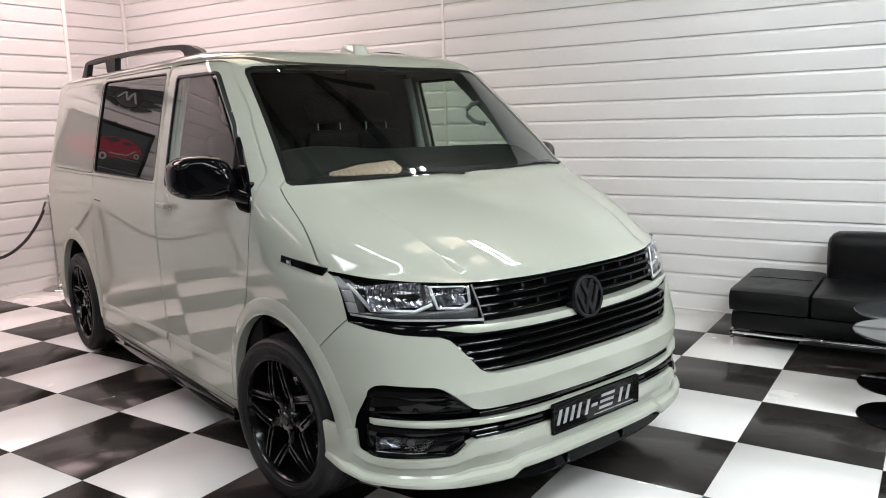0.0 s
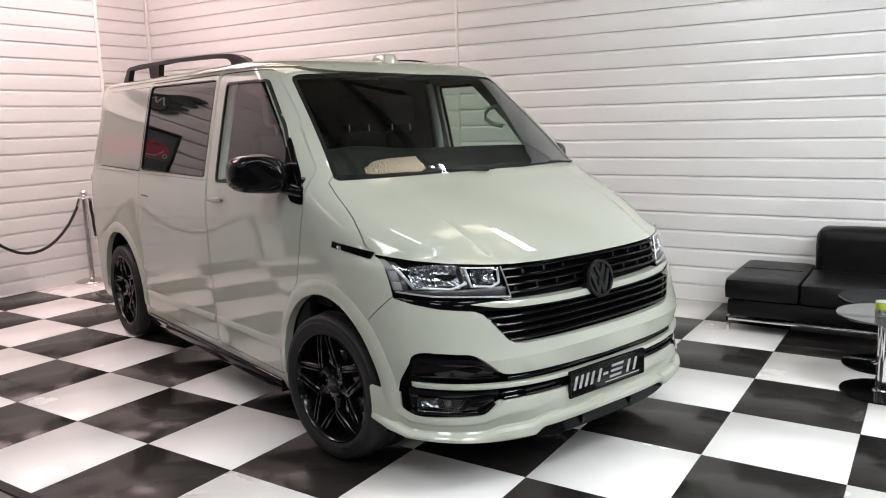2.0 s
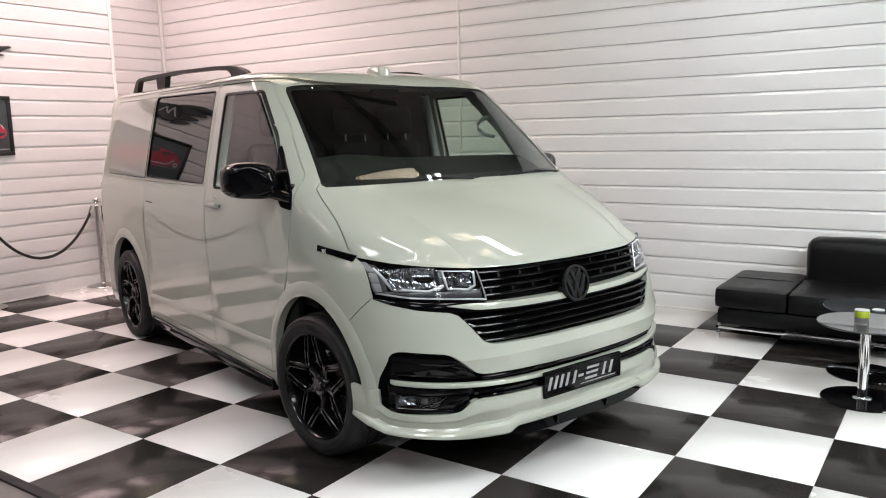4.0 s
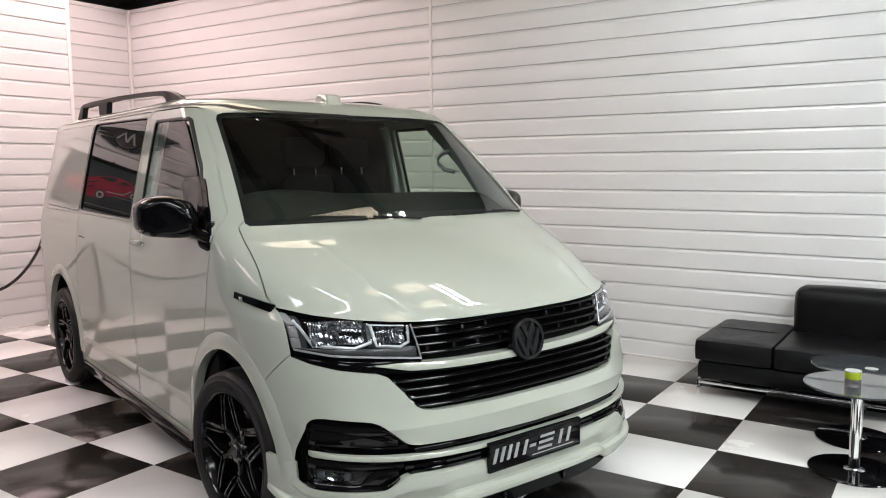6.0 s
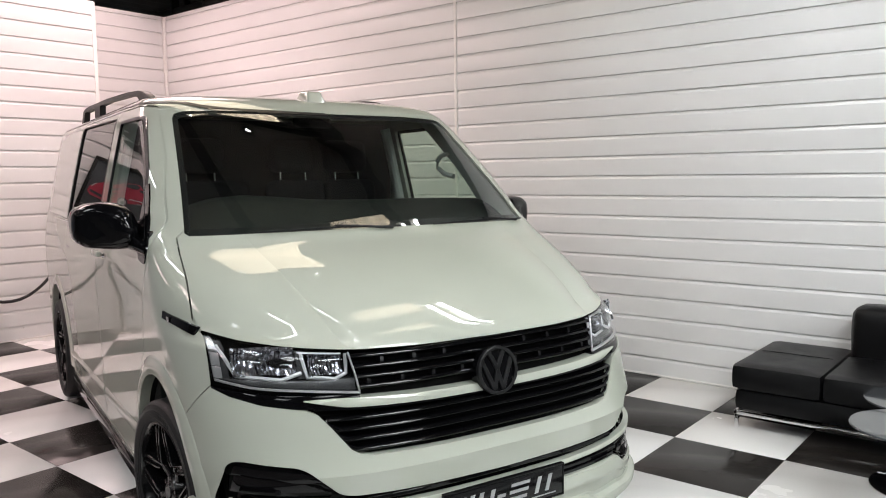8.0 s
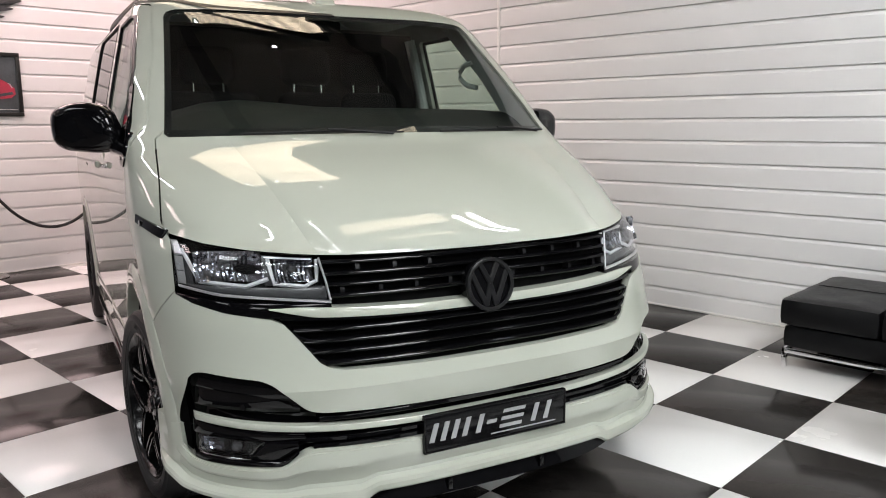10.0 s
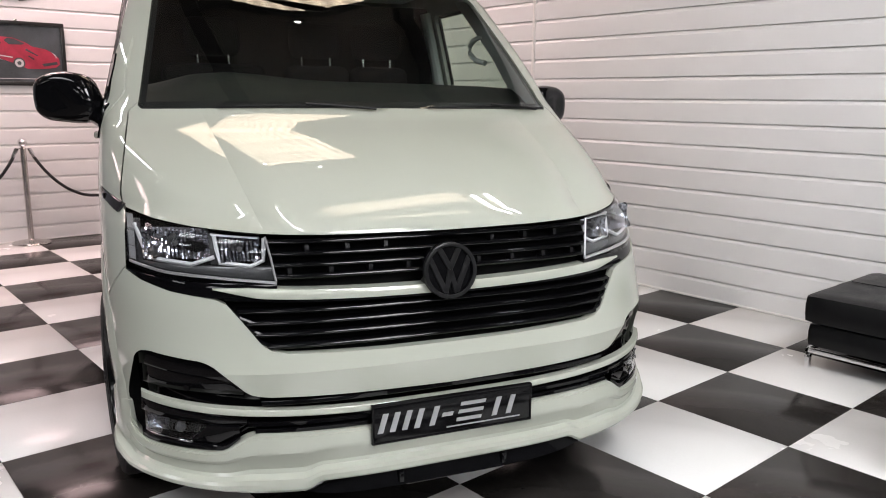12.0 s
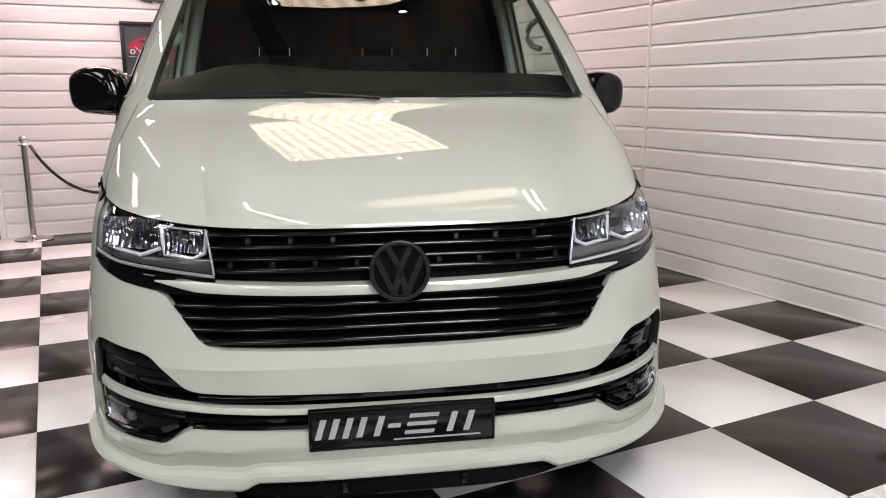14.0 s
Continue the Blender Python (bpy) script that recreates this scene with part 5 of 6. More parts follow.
for v, wide in ((-0.42, 0.25), (0.10, 0.17), (0.435, 0.16)):
    seat = part("seat", box(bmesh.new(), -2.10, -1.62, v - wide, v + wide, 0.62, 0.82, 0.06, None, 3), SEAT, van, "dark cloth cab seat")
    part("backrest", box(bmesh.new(), -0.06, 0.06, -wide, wide, 0.0, 0.70, 0.05, pose(-2.06, v, 0.80, 0, -7, 0), 3), SEAT, seat)
    part("headrest", box(bmesh.new(), -0.05, 0.05, -0.135, 0.135, 0.0, 0.19, 0.045, pose(-2.18, v, 1.535, 0, -8, 0), 3), SEAT, seat)
    for o in (-0.075, 0.075):
        part("headrest_post", sweep(bmesh.new(), [(-2.165, v + o, 1.42), (-2.175, v + o, 1.56)], 0.006, 8), CHROME, seat)
for s in (-1, 1):
    bm, rows = bmesh.new(), []
    back = 0.20 if s > 0 else 0.05
    edge = [(-1.145 - back, 1.24), (-1.165 - back, 1.285), (-1.378 - back, 1.545), (-1.64 - back, 1.785), (-1.69 - back, 1.835)]
    for k in range(13):
        z = 1.25 + 0.57 * k / 12
        ue = float(np.interp(z, [p[1] for p in edge], [p[0] for p in edge]))
        ve = float(np.interp(z, [1.29, 1.80], [0.815, 0.725]))
        a = Vector((front_u(ve, z) - 0.045, s * (ve + 0.005), z))
        c = Vector((ue - 0.005, s * (side_v(ue, z) - 0.040), z))
        b = (a + c) / 2 + Vector((-0.012, -s * 0.008, 0))
        rows.append([bm.verts.new(p) for p in (a, b, c, c + Vector((0.01, s * 0.012, 0)), a + Vector((0.015, s * 0.012, 0)))])
    for p, q in zip(rows, rows[1:]):
        for k in range(5):
            bm.faces.new((p[k], p[(k + 1) % 5], q[(k + 1) % 5], q[k]))
    bm.faces.new(rows[0])
    bm.faces.new(rows[-1][::-1])
    post_u = -2.262 if s > 0 else -2.15
    trim = part("pillar_trim", bm, TRIM_GREY, van, "pale grey windscreen pillar trim", 60)
    grip = [(-1.42 - back * 0.9, s * 0.795, 1.635), (-1.48 - back * 0.9, s * 0.778, 1.620), (-1.515 - back * 0.9, s * 0.772, 1.59), (-1.51 - back * 0.9, s * 0.772, 1.555), (-1.46 - back * 0.9, s * 0.782, 1.52), (-1.39 - back * 0.9, s * 0.80, 1.505)]
    part("grab_handle", sweep(bmesh.new(), grip, 0.013, 8), TRIM_GREY, trim, "pale grab handle on the pillar")
    part("pillar_trim", sweep(bmesh.new(), [(post_u, s * (side_v(post_u, z) - 0.062), z) for z in (0.9, 1.1, 1.3, 1.5, 1.7, 1.80)], 0.03, 10), TRIM_GREY, van, "pale grey door pillar trim")
    part("door_card", box(bmesh.new(), -2.10, -1.15, s * 0.875 - 0.02, s * 0.875 + 0.02, 0.5, 1.262, 0.012, None, 2), DASH, van, "dark door lining")
part("rear_view_mirror", box(bmesh.new(), -1.66, -1.63, -0.10, 0.10, 1.755, 1.805, 0.012), DEEP_BLACK, van, "black interior mirror")

# ---- rooflights and lamps under the roof ----
def rooflight(x, y, wide, long, colour, power):
    # PINK and COOL sheets mostly add fill light where no source is known
    hue = {WARM: "warm yellowish", PINK: "added pinkish", COOL: "added cool white"}[colour]
    top = thing("rooflight", "ribbed translucent rooflight sheet glowing with " + hue + " daylight", "rooflight", pose(x, y, LAMP_Z), "rooflights")
    n = max(3, round(wide / 0.2))
    w = wide / n
    for k in range(n):
        c = -wide / 2 + w * (k + 0.5)
        bm = bmesh.new()
        prof = [(c - w * 0.5, 0.03), (c - w * 0.36, 0.0), (c + w * 0.10, 0.0), (c + w * 0.24, 0.03), (c + w * 0.5, 0.03)]
        lo, hi = ([bm.verts.new((x, y, z)) for x, z in prof] for y in (-long / 2, long / 2))
        for n0 in range(4):
            bm.faces.new((lo[n0], hi[n0], hi[n0 + 1], lo[n0 + 1]))
        rib = bpy.data.meshes.new("sheet_rib")
        bm.to_mesh(rib)
        bm.free()
        rib.materials.append(GLOWS[colour, power, k % 2])
        part("sheet_rib", rib, None, top, "glowing translucent rib")
    part("sheet_back", box(bmesh.new(), -wide / 2, wide / 2, -long / 2, long / 2, 0.034, 0.042), WHITE_TRIM, top, "upper skin of the translucent sheet")
    for s in (-1, 1):
        part("frame", box(bmesh.new(), -wide / 2 - 0.03, wide / 2 + 0.03, s * (long / 2 + 0.02) - 0.018, s * (long / 2 + 0.02) + 0.018, -0.01, ROOF_Z - LAMP_Z + 0.01), BEAM, top)
        part("frame", box(bmesh.new(), s * (wide / 2 + 0.015) - 0.014, s * (wide / 2 + 0.015) + 0.014, -long / 2, long / 2, -0.01, ROOF_Z - LAMP_Z + 0.01), BEAM, top)
    return top


GLOWS = {(c, p, k): glow("rooflight_glow", c, p * (1.12 if k else 0.88), 2.6) for c, p in sorted({q[4:] for q in SHEETS}) for k in (0, 1)}
for sheet in SHEETS:
    rooflight(*sheet)


def strip_light(x0, x1, y, z):
    top = thing("strip_light", "slim white strip light hung below the roof", "strip light", pose((x0 + x1) / 2, y, z), "strip lights")
    h = (x1 - x0) / 2
    part("tube", sweep(bmesh.new(), [(-h, 0, 0), (h, 0, 0)], 0.018, 8), STRIP_GLOW, top, "glowing white tube")
    part("batten", box(bmesh.new(), -h - 0.02, h + 0.02, -0.03, 0.03, 0.022, 0.06, 0.005), WHITE_TRIM, top)
    for o in (-h * 0.8, h * 0.8):
        part("wire", sweep(bmesh.new(), [(o, 0, 0.06), (o, 0, ROOF_Z - z)], 0.004, 6), BEAM, top)


STRIP_GLOW = glow("strip_glow", (0.92, 0.98, 1.0), 25.0)
for x0, x1, y in ((1.5, 2.7, 2.60), (1.5, 2.7, 2.74), (-2.2, -0.9, -0.55), (0.9, 2.8, 0.20)):
    strip_light(x0, x1, y, 3.58)
SPOT_GLOW = glow("spot_glow", (1.0, 0.98, 0.95), 22.0)
SPOT_GLOW.cycles.emission_sampling = "NONE"
for x, y in ((-0.14, 1.20), (0.12, 1.94), (-2.6, 0.4), (3.2, 0.6)):
    spot = thing("spot_lamp", "small round white spotlight below the dark roof", "spotlight", pose(x, y, 3.62), "spotlights")
    part("shade", lathe(bmesh.new(), [(0.024, 0.0), (0.05, 0.0), (0.05, 0.09), (0.02, 0.12), (0, 0.12)], 20), BEAM, spot)
    part("bulb", lathe(bmesh.new(), [(0, -0.004), (0.016, 0.0), (0.022, 0.01), (0.022, 0.02), (0, 0.02)], 20), SPOT_GLOW, spot)
    part("wire", sweep(bmesh.new(), [(0, 0, 0.12), (0, 0, ROOF_Z - 3.62)], 0.004, 6), BEAM, spot)


# ---- the seating corner ----
def cushion(x0, x1, y0, y1, z0, z1, r=0.045, puff=0.012, seed=0):
    """A stuffed leather block: soft edges, crowned and slightly creased faces."""
    bm = bmesh.new()
    n = 5
    nx, ny, nz = max(4, int((x1 - x0) / 0.05)), max(4, int((y1 - y0) / 0.05)), max(3, int((z1 - z0) / 0.04))
    c, h = Vector(((x0 + x1) / 2, (y0 + y1) / 2, (z0 + z1) / 2)), Vector(((x1 - x0) / 2, (y1 - y0) / 2, (z1 - z0) / 2))
    seen = {}

    def vert(a, b, k):
        key = (a, b, k)
        if key not in seen:
            p = Vector((2 * a / nx - 1, 2 * b / ny - 1, 2 * k / nz - 1))
            q = Vector([p[i] * h[i] for i in range(3)])
            core = Vector([max(-(h[i] - r), min(h[i] - r, q[i])) for i in range(3)])
            d = q - core
            if d.length > 1e-6:
                d = d.normalized() * r
            bulge = Vector([p[i] * puff * max(0.0, (1 - p[(i + 1) % 3] ** 2)) * max(0.0, 1 - p[(i + 2) % 3] ** 2) for i in range(3)])
            w = noise.noise((core + c) * 7 + Vector((seed, 0, 0))) * 0.003
            seen[key] = bm.verts.new(c + core + d + bulge + d * w / r)
        return seen[key]

    for a in range(nx):
        for b in range(ny):
            for k in (0, nz):
                bm.faces.new([vert(a, b, k), vert(a + 1, b, k), vert(a + 1, b + 1, k), vert(a, b + 1, k)])
    for a in range(nx):
        for k in range(nz):
            for b in (0, ny):
                bm.faces.new([vert(a, b, k), vert(a + 1, b, k), vert(a + 1, b, k + 1), vert(a, b, k + 1)])
    for b in range(ny):
        for k in range(nz):
            for a in (0, nx):
                bm.faces.new([vert(a, b, k), vert(a, b + 1, k), vert(a, b + 1, k + 1), vert(a, b, k + 1)])
    return bm


sofa = thing("sofa", "low black leather sofa with chaise end and chrome rail", "sofa", pose(2.01, 3.335, 0))
part("base", cushion(0.0, 2.50, 0.02, 0.83, 0.115, 0.245, 0.03, 0.004), LEATHER, sofa, "black leather base")
for k, (a, b) in enumerate(((-0.012, 0.4795), (0.4805, 1.0995), (1.1005, 1.8015), (1.8025, 2.51))):
    part("seat_cushion", cushion(a, b, -0.012, 0.845 if k == 0 else 0.66, 0.243, 0.392, 0.030, 0.007, k), LEATHER, sofa)
for k, (a, b) in enumerate(((0.50, 1.50), (1.504, 2.50))):
    part("back_cushion", cushion(a, b, 0.58, 0.80, 0.30, 0.70, 0.055, 0.010, 5 + k), LEATHER, sofa)
part("seam", box(bmesh.new(), 0.04, 0.44, 0.418, 0.422, 0.398, 0.4025, 0.001), MATT_BLACK, sofa)
part("rail", box(bmesh.new(), 0.0, 2.50, 0.03, 0.05, 0.085, 0.108, 0.003), CHROME, sofa, "chrome front rail")
part("rail", box(bmesh.new(), 0.0, 0.02, 0.03, 0.80, 0.085, 0.108, 0.003), CHROME, sofa)
for x, y in ((0.002, 0.03), (2.47, 0.03), (0.002, 0.76), (2.47, 0.76)):
    part("foot", box(bmesh.new(), x, x + 0.024, y, y + 0.03, 0.0, 0.087, 0.003), CHROME, sofa, "chrome foot")


def side_table(x, y, top):
    t = thing("side_table", "round smoked glass table on a chrome pole", "table", pose(x, y, 0), "side tables")
    part("tabletop", lathe(bmesh.new(), [(0, top - 0.010), (0.246, top - 0.010), (0.250, top - 0.007), (0.250, top - 0.003), (0.247, top), (0, top)], 64), TABLE_GLASS, t, "smoked glass top")
    part("pole", lathe(bmesh.new(), [(0.027, 0.012), (0.027, top - 0.022), (0.05, top - 0.020), (0.05, top - 0.0105), (0, top - 0.0105)], 32), CHROME, t, "chrome pole")
    part("collar", lathe(bmesh.new(), [(0.028, 0.02), (0.045, 0.016), (0.05, 0.0125), (0.028, 0.0125)], 32), CHROME, t)
    part("base", lathe(bmesh.new(), [(0, 0), (0.212, 0), (0.215, 0.004), (0.212, 0.009), (0.03, 0.0122), (0, 0.0122)], 64), GLOSS_BLACK, t, "black round foot plate")
    return t


side_table(3.05, 2.48, 0.447)
side_table(3.01, 3.00, 0.425)
tin = thing("tin", "small tin with lime green band on the glass table", "tin", pose(3.03, 2.43, 0.447))
part("body", lathe(bmesh.new(), [(0, 0), (0.036, 0), (0.037, 0.003), (0.037, 0.040), (0, 0.040)], 32), STEEL, tin, "silver lower half")
part("band", lathe(bmesh.new(), [(0.0372, 0.039), (0.0378, 0.041), (0.0378, 0.074), (0.0372, 0.076)], 32), GREEN, tin, "lime green band")
part("lid", lathe(bmesh.new(), [(0.0374, 0.074), (0.0382, 0.076), (0.0382, 0.079), (0.037, 0.080), (0, 0.080)], 32), TRIM_GREY, tin, "pale lid")
saucer = thing("coaster", "small white coaster on the rear glass table", "coaster", pose(3.07, 2.93, 0.425))
part("disc", lathe(bmesh.new(), [(0, 0), (0.032, 0), (0.034, 0.003), (0.030, 0.005), (0, 0.005)], 28), TRIM_GREY, saucer)


# ---- rope barrier ----
def stanchion(x, y):
    t = thing("stanchion", "polished chrome barrier post with a ball finial", "barrier post", pose(x, y, 0), "barrier posts")
    part("base", lathe(bmesh.new(), [(0, 0), (0.158, 0), (0.162, 0.006), (0.155, 0.016), (0.10, 0.026), (0.04, 0.034), (0.027, 0.045), (0, 0.045)], 48), STEEL, t, "steel domed base")
    part("post", lathe(bmesh.new(), [(0.0255, 0.04), (0.0255, 0.862), (0, 0.862)], 28), STEEL, t, "steel post")
    part("collar", lathe(bmesh.new(), [(0.026, 0.855), (0.048, 0.860), (0.050, 0.864), (0.048, 0.868), (0.022, 0.872), (0.016, 0.885), (0, 0.885)], 32), CHROME, t, "chrome rope collar")
    part("ball", lathe(bmesh.new(), [(0.0, 0.880)] + [(0.038 * math.sin(a), 0.915 - 0.038 * math.cos(a)) for a in [math.pi * k / 14 for k in range(1, 14)]] + [(0, 0.953)], 28), CHROME, t, "chrome ball")
    return t


POSTS = [(-4.10, 2.365), (-4.05, 1.16), (-4.03, -0.06)]
for x, y in POSTS:
    stanchion(x, y)


def rope(points, label):
    t = thing("barrier_rope", label, "rope", None, "barrier ropes")
    bm = bmesh.new()
    sweep(bm, points, 0.013, 10)
    core = part("core", bm, ROPE, t, "black twisted rope")
    for s in range(3):
        turned, pts = [], [Vector(p) for p in points]
        far = 0.0
        for k, p in enumerate(pts):
            d = (pts[min(k + 1, len(pts) - 1)] - pts[max(k - 1, 0)]).normalized()
            far += (p - pts[k - 1]).length if k else 0.0
            a = Vector((1, 0, 0))
            b = d.cross(a).normalized()
            a = b.cross(d)
            w = far * 2 * math.pi / 0.06 + s * 2 * math.pi / 3
            turned.append(p + 0.0085 * (math.cos(w) * a + math.sin(w) * b))
        part("strand", sweep(bmesh.new(), turned, 0.0088, 6), ROPE, t)
    for end, nxt in ((points[0], points[4]), (points[-1], points[-5])):
        part("hook", sweep(bmesh.new(), [end, tuple(Vector(end).lerp(Vector(nxt), 0.6))], 0.018, 10), CHROME, t, "chrome rope end")
    return t


for (xa, ya), (xb, yb) in zip(POSTS, POSTS[1:]):
    pts = []
    for k in range(73):
        f = k / 72
        y = ya - 0.05 + (yb + 0.05 - (ya - 0.05)) * f
        pts.append((xa + (xb - xa) * f, y, 0.862 - 0.465 * (1 - (2 * f - 1) ** 2) ** 0.85))
    rope(pts, "black twisted rope with chrome hooks between barrier posts")
rope([(-4.10 + 0.004 * math.sin(k * 0.4), 2.425 + 0.03 * k / 40, 0.86 - 0.42 * k / 40) for k in range(41)], "black twisted rope hanging loose from a barrier post")


# ---- on the side wall ----
FACE_X = WALL_X + 0.0155


def wall_plate(bm, poly, x0, x1):
    """A (y, z) outline lying on the side wall, drawn out from x0 to x1."""
    return prism(bm, poly, 0, x0, x1)


picture = thing("picture", "black framed picture of a red sports car on dark ground", "picture", pose(FACE_X, 1.225, 1.695))
fy, fz, fw = 0.390, 0.280, 0.034
for name, dims in (("frame_rail", (-fy, fy, fz - fw, fz)), ("frame_rail", (-fy, fy, -fz, -fz + fw)), ("frame_rail", (-fy, -fy + fw, -fz + fw + 0.0005, fz - fw - 0.0005)), ("frame_rail", (fy - fw, fy, -fz + fw + 0.0005, fz - fw - 0.0005))):
    part(name, box(bmesh.new(), 0.001, 0.028, dims[0], dims[1], dims[2], dims[3], 0.004), FRAME_BLACK, picture, "black frame rail")
part("print", box(bmesh.new(), 0.002, 0.012, -fy + fw, fy - fw, -fz + fw, fz - fw), POSTER, picture, "dark print")
part("print_line", wall_plate(bmesh.new(), [(-0.345, -0.222), (0.345, -0.222), (0.345, -0.216), (-0.345, -0.216)], 0.012, 0.0128), POSTER_PALE, picture)
CAR = [(-0.329, 0.047), (-0.295, 0.098), (-0.235, 0.128), (-0.14, 0.142), (-0.038, 0.136), (0.065, 0.098), (0.117, 0.064), (0.22, 0.047), (0.288, 0.012), (0.331, -0.031), (0.336, -0.083), (0.297, -0.117), (0.168, -0.131), (0.065, -0.131), (-0.046, -0.083), (-0.192, -0.035), (-0.261, -0.022), (-0.316, -0.014)]
PRINT = (("print_car", CAR, 0.0130, POSTER_RED, "red car shape"),
         ("print_window", [(-0.11, 0.112), (-0.08, 0.130), (-0.03, 0.126), (0.055, 0.088), (0.03, 0.078), (-0.07, 0.076)], 0.0136, POSTER, "dark car window"),
         ("print_window", [(-0.235, 0.098), (-0.20, 0.118), (-0.15, 0.112), (-0.13, 0.080), (-0.19, 0.085)], 0.0136, POSTER, "dark car window"),
         ("print_shade", [(0.185, -0.085), (0.31, -0.062), (0.32, -0.085), (0.20, -0.108)], 0.0136, POSTER, "dark grille shape"),
         ("print_shade", [(0.065, 0.045), (0.16, -0.012), (0.15, -0.018), (0.055, 0.032)], 0.0136, POSTER, "dark bonnet vent"),
         ("print_shade", [(0.08, -0.012), (0.13, -0.045), (0.115, -0.05), (0.075, -0.022)], 0.0136, POSTER, "dark lamp shape"),
         ("print_streak", [(-0.275, 0.05), (-0.262, 0.05), (-0.20, -0.008), (-0.05, -0.030), (-0.05, -0.040), (-0.205, -0.018)], 0.0140, POSTER_PALE, "pale side streak"),
         ("print_streak", [(0.27, 0.022), (0.30, 0.005), (0.318, -0.03), (0.308, -0.03), (0.29, 0.0)], 0.0140, POSTER_PALE, "pale lamp streak"),
         ("print_streak", [(-0.33, -0.036), (-0.04, -0.060), (-0.04, -0.064), (-0.33, -0.040)], 0.0128, POSTER_PALE, "pale floor line"))
for name, outline, deep, stuff, label in PRINT:
    part(name, wall_plate(bmesh.new(), outline, 0.012, deep), stuff, picture, label)
for y, z, r in ((-0.290, 0.005, 0.034), (0.0, -0.083, 0.048)):
    wheel_disc = part("print_wheel", lathe(bmesh.new(), [(0, 0.0144), (r, 0.0144), (r, 0.013), (0, 0.013)], 28, pose(0, y, z, 0, 90, 0)), POSTER, picture, "dark wheel disc")
    part("print_rim", lathe(bmesh.new(), [(r * 0.35, 0.0148), (r * 0.75, 0.0148), (r * 0.75, 0.0143), (r * 0.35, 0.0143), (r * 0.35, 0.0148)], 28, pose(0, y, z, 0, 90, 0)), POSTER_PALE, wheel_disc)
part("hanger", box(bmesh.new(), 0.001, 0.01, -0.012, 0.012, fz + 0.001, fz + 0.016, 0.003), STEEL, picture)

sign = thing("wall_sign", "dark pewter winged wall sign with a silver centre", "sign", pose(FACE_X, 1.205, 2.285))
for s in (-1, 1):
    for tier in range(4):
        a = 0.13 - 0.060 * tier
        tip = 0.475 - 0.075 * tier
        n, top, low = 10, [], []
        for k in range(n + 1):
            f = k / n
            y = 0.06 + (tip - 0.06) * f
            top.append((s * y, a + 0.02 * f + 0.015 * math.sin(math.pi * f) - 0.012 * tier))
            low.append((s * y, a - 0.052 + 0.062 * f - 0.012 * tier - 0.010 * math.sin(math.pi * f)))
        part("feather", wall_plate(bmesh.new(), top + low[::-1], 0.002, 0.022 - 0.003 * tier), SIGN_DARK, sign, "dark wing feather band")
for s in (-1, 1):
    top = [(s * (0.05 + 0.425 * k / 12), 0.125 + 0.035 * (k / 12) ** 2 + 0.012 * math.sin(math.pi * k / 12)) for k in range(13)]
    low = [(s * (0.05 + 0.425 * k / 12), -0.115 + 0.262 * (k / 12) ** 0.8) for k in range(13)]
    part("wing", wall_plate(bmesh.new(), top + low[::-1], 0.001, 0.009), SIGN_DARK, sign, "dark wing plate behind the feathers")
part("oval", lathe(bmesh.new(), [(0, 0.001), (0.118, 0.001), (0.120, 0.022), (0.112, 0.030), (0.104, 0.026), (0, 0.026)], 48, pose(0, 0, 0, 0, 90, 0) @ Matrix.Diagonal((1.05, 1.12, 1, 1))), SIGN_DARK, sign, "dark oval centre")
for c, lean in ((-0.062, 0.022), (-0.026, -0.018), (0.022, 0.026), (0.064, -0.022)):
    part("sign_bar", wall_plate(bmesh.new(), [(c - 0.010 - lean, -0.055), (c + 0.010 - lean, -0.055), (c + 0.010 + lean, 0.055), (c - 0.010 + lean, 0.055)], 0.026, 0.033), SIGN_SILVER, sign, "silver slanted bar")

cabinet = thing("cabinet", "tall beige cabinet standing in the wall recess", "cabinet", pose(-5.28, 3.15, 0))
part("carcass", box(bmesh.new(), 0.0, 0.40, 0.0, 0.62, 0.0, 2.04, 0.006), CARD, cabinet)
part("door", box(bmesh.new(), 0.402, 0.42, 0.006, 0.614, 0.06, 2.03, 0.004), CARD, cabinet)

# ---- pieces of the walls and the floor ----
def plank_mesh(length, high=PITCH):
    bm = bmesh.new()
    prof = [(0.001, 0.0), (0.0135, 0.0), (0.0155, 0.002), (0.0155, high - 0.029), (0.0150, high - 0.026), (0.0030, high - 0.0085), (0.0025, high - 0.006), (0.001, high - 0.0005)]
    a, b = [bm.verts.new((0, -d, z)) for d, z in prof], [bm.verts.new((length, -d, z)) for d, z in prof]
    for k in range(len(prof)):
        j = (k + 1) % len(prof)
        bm.faces.new((a[k], b[k], b[j], a[j]))
    bm.faces.new(a[::-1])
    bm.faces.new(b)
    return mesh_of(bm, PLANK, "plank", 25)


def clad(wall, length, start, turn, top):
    me, low, k = plank_mesh(length), plank_mesh(length, PITCH - 0.0105), 0
    while k * PITCH - 0.010 < top - 0.03:
        z = max(0.0005, k * PITCH - 0.010)
        high = min(PITCH, top - z)
        use = low if k == 0 else me if high > PITCH - 0.001 else plank_mesh(length, max(high, 0.03))
        ob = new("plank", use)
        ob.parent = wall
        ob.matrix_world = pose(start[0], start[1], z, 0, 0, turn)
        k += 1


clad(wall_north, -0.737 - (RECESS_X + 0.047), (RECESS_X + 0.047, WALL_Y), 0, 3.50)
clad(wall_north, 5.298 + 0.703, (-0.703, WALL_Y), 0, 3.50)
clad(wall_north, 10.99 - 5.332, (5.332, WALL_Y), 0, 3.50)
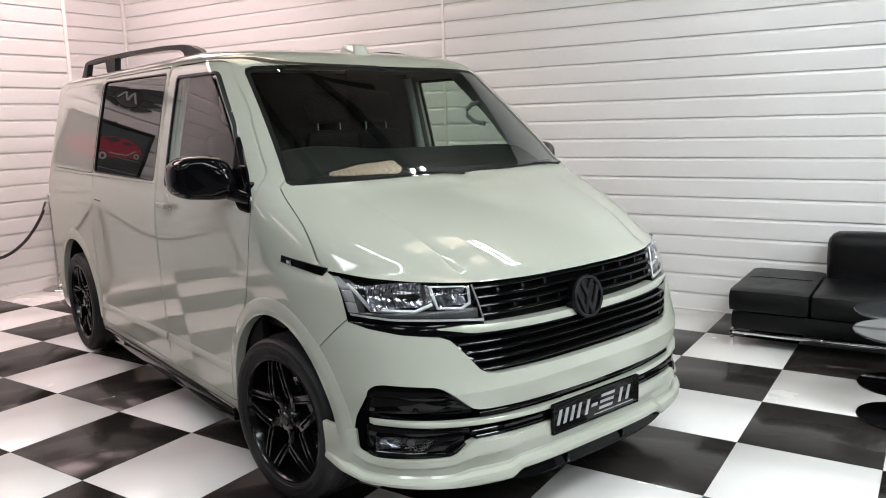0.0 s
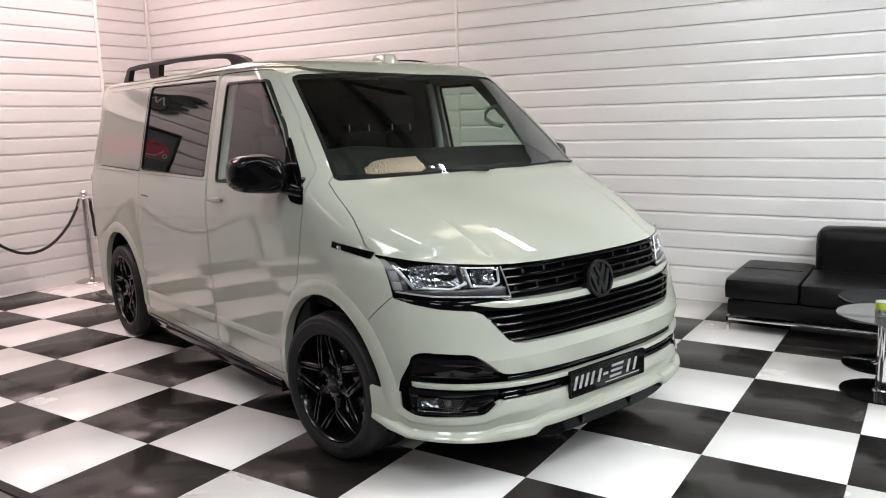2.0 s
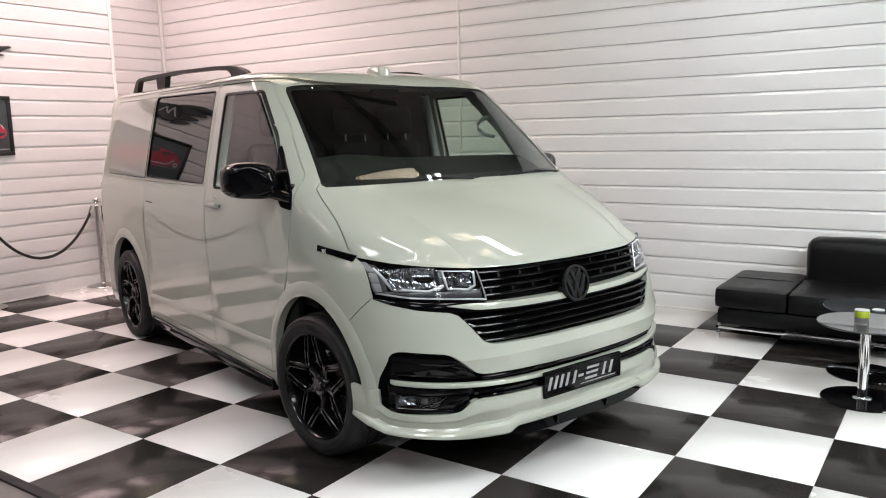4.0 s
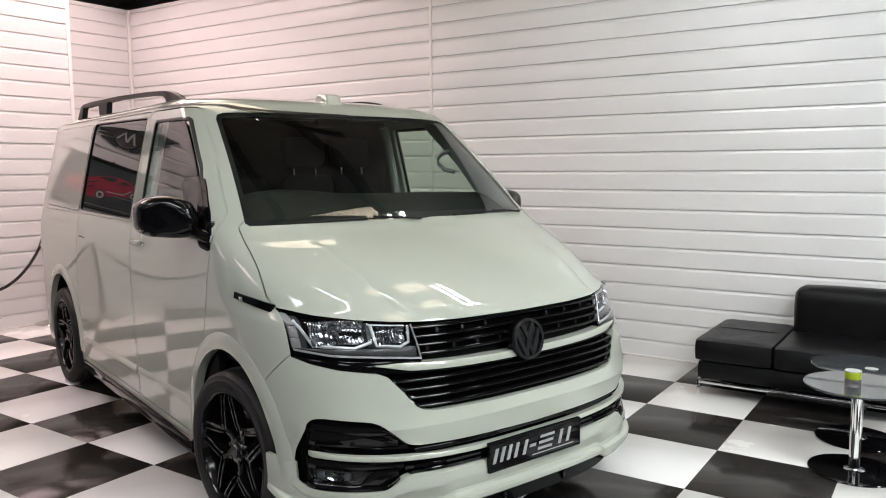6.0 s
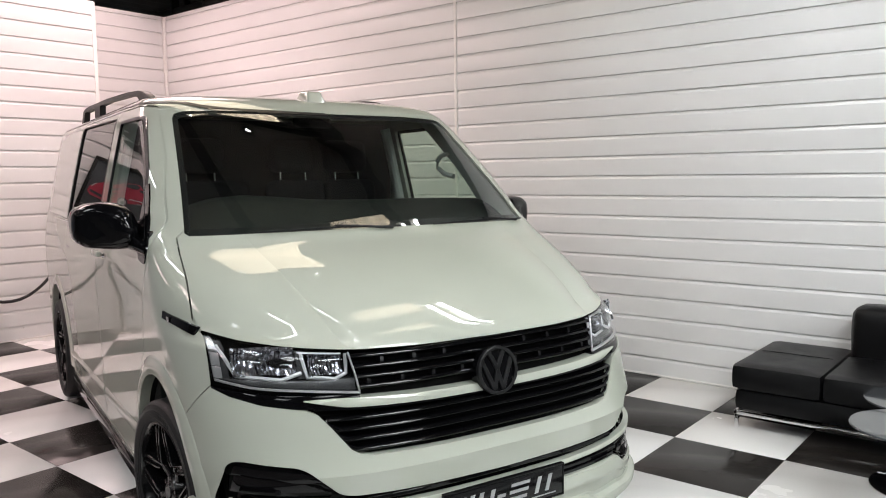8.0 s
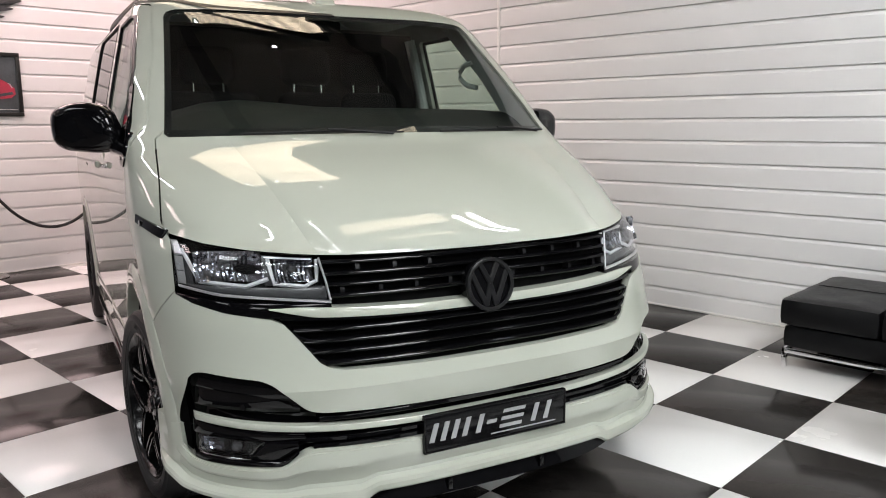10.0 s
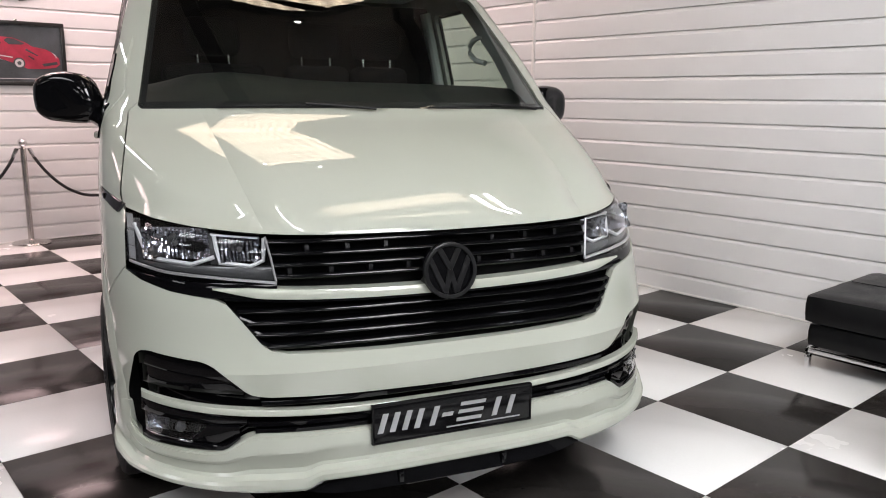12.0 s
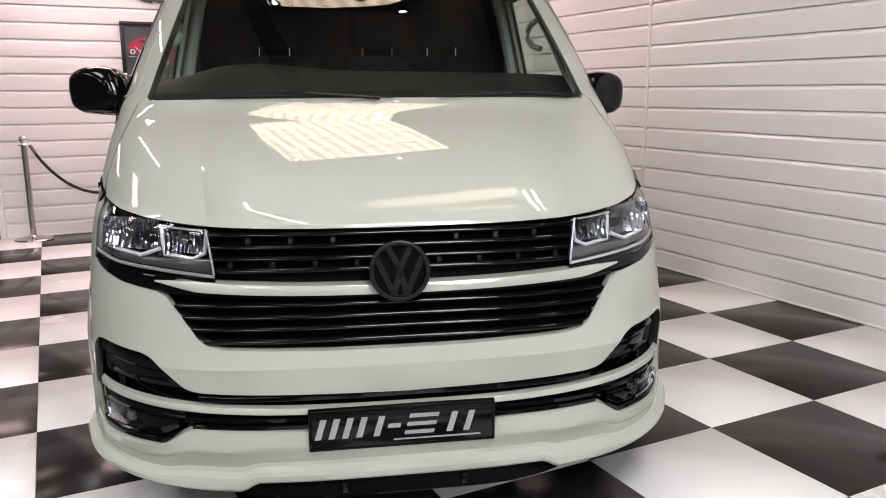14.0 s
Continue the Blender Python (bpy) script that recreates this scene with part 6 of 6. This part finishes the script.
clad(wall_west, RECESS_Y - 0.036 + 0.278, (WALL_X, -0.278), 90, 3.29)
clad(wall_recess, WALL_Y - 0.047 - RECESS_Y, (RECESS_X, RECESS_Y), 90, 3.50)

# scuffs on the cladding
SCUFF = mat("dark_rub_mark", (0.16, 0.15, 0.15), 0.6, vary=0.4, scale=40)
for wall, x, y, z, long, tall in ((wall_west, -4.1846, 0.469, 0.089, 0.045, 0.004), (wall_west, -4.1846, 0.405, 0.099, 0.018, 0.003), (wall_west, -4.1846, 1.90, 0.115, 0.03, 0.003)):
    mark = part("scuff", box(bmesh.new(), x, x + 0.0004, y - long / 2, y + long / 2, z - tall / 2, z + tall / 2), SCUFF, wall, "short dark rub mark")

SIZE, EDGE_Y = 0.6, -0.60


def tile_mesh(material, w=SIZE, h=SIZE):
    bm = bmesh.new()
    g, b, t = 0.0006, 0.0012, 0.010
    rings = [[bm.verts.new((x, y, z)) for x, y in ((o, o), (w - o, o), (w - o, h - o), (o, h - o))] for o, z in ((g, -t), (g, -0.0012), (g + b, 0.0))]
    for p, q in zip(rings, rings[1:]):
        for k in range(4):
            bm.faces.new((p[k], p[(k + 1) % 4], q[(k + 1) % 4], q[k]))
    bm.faces.new(rings[-1])
    bm.faces.new(rings[0][::-1])
    return mesh_of(bm, material, "tile", 60)


floor = structure("floor", box(bmesh.new(), -4.80, 11.0, EDGE_Y, WALL_Y, -0.15, -0.0101), GROUT, "glossy black and white chequered showroom floor", "floor")
bm = bmesh.new()
box(bm, -7.15, -4.801, EDGE_Y, WALL_Y, -0.15, -0.004)
box(bm, -7.15, 11.0, -9.0, EDGE_Y - 0.05, -0.15, -0.004)
floor_outer = structure("floor_outer", bm, DARK_FLOOR, "dark grey vinyl floor beyond the chequered tiles", "floor")
tagged(part("floor_edging", box(bmesh.new(), -4.80, 11.0, EDGE_Y - 0.05, EDGE_Y, -0.02, 0.006, 0.003), MATT_BLACK, None, "black edging strip along the end of the chequered tiles"),
       category="edging", kind="structure")
TILES = [tile_mesh(TILE_WHITE), tile_mesh(TILE_BLACK)]
for i in range(-9, 18):
    for j in range(-1, 7):
        x, y = i * SIZE, j * SIZE
        if x < -4.80 or x > 10.6:
            if not (j >= 5 and x > -5.4):
                continue
        ob = new("tile", TILES[(i + j) % 2])
        ob.parent = floor
        ob.matrix_world = pose(x, y, 0)
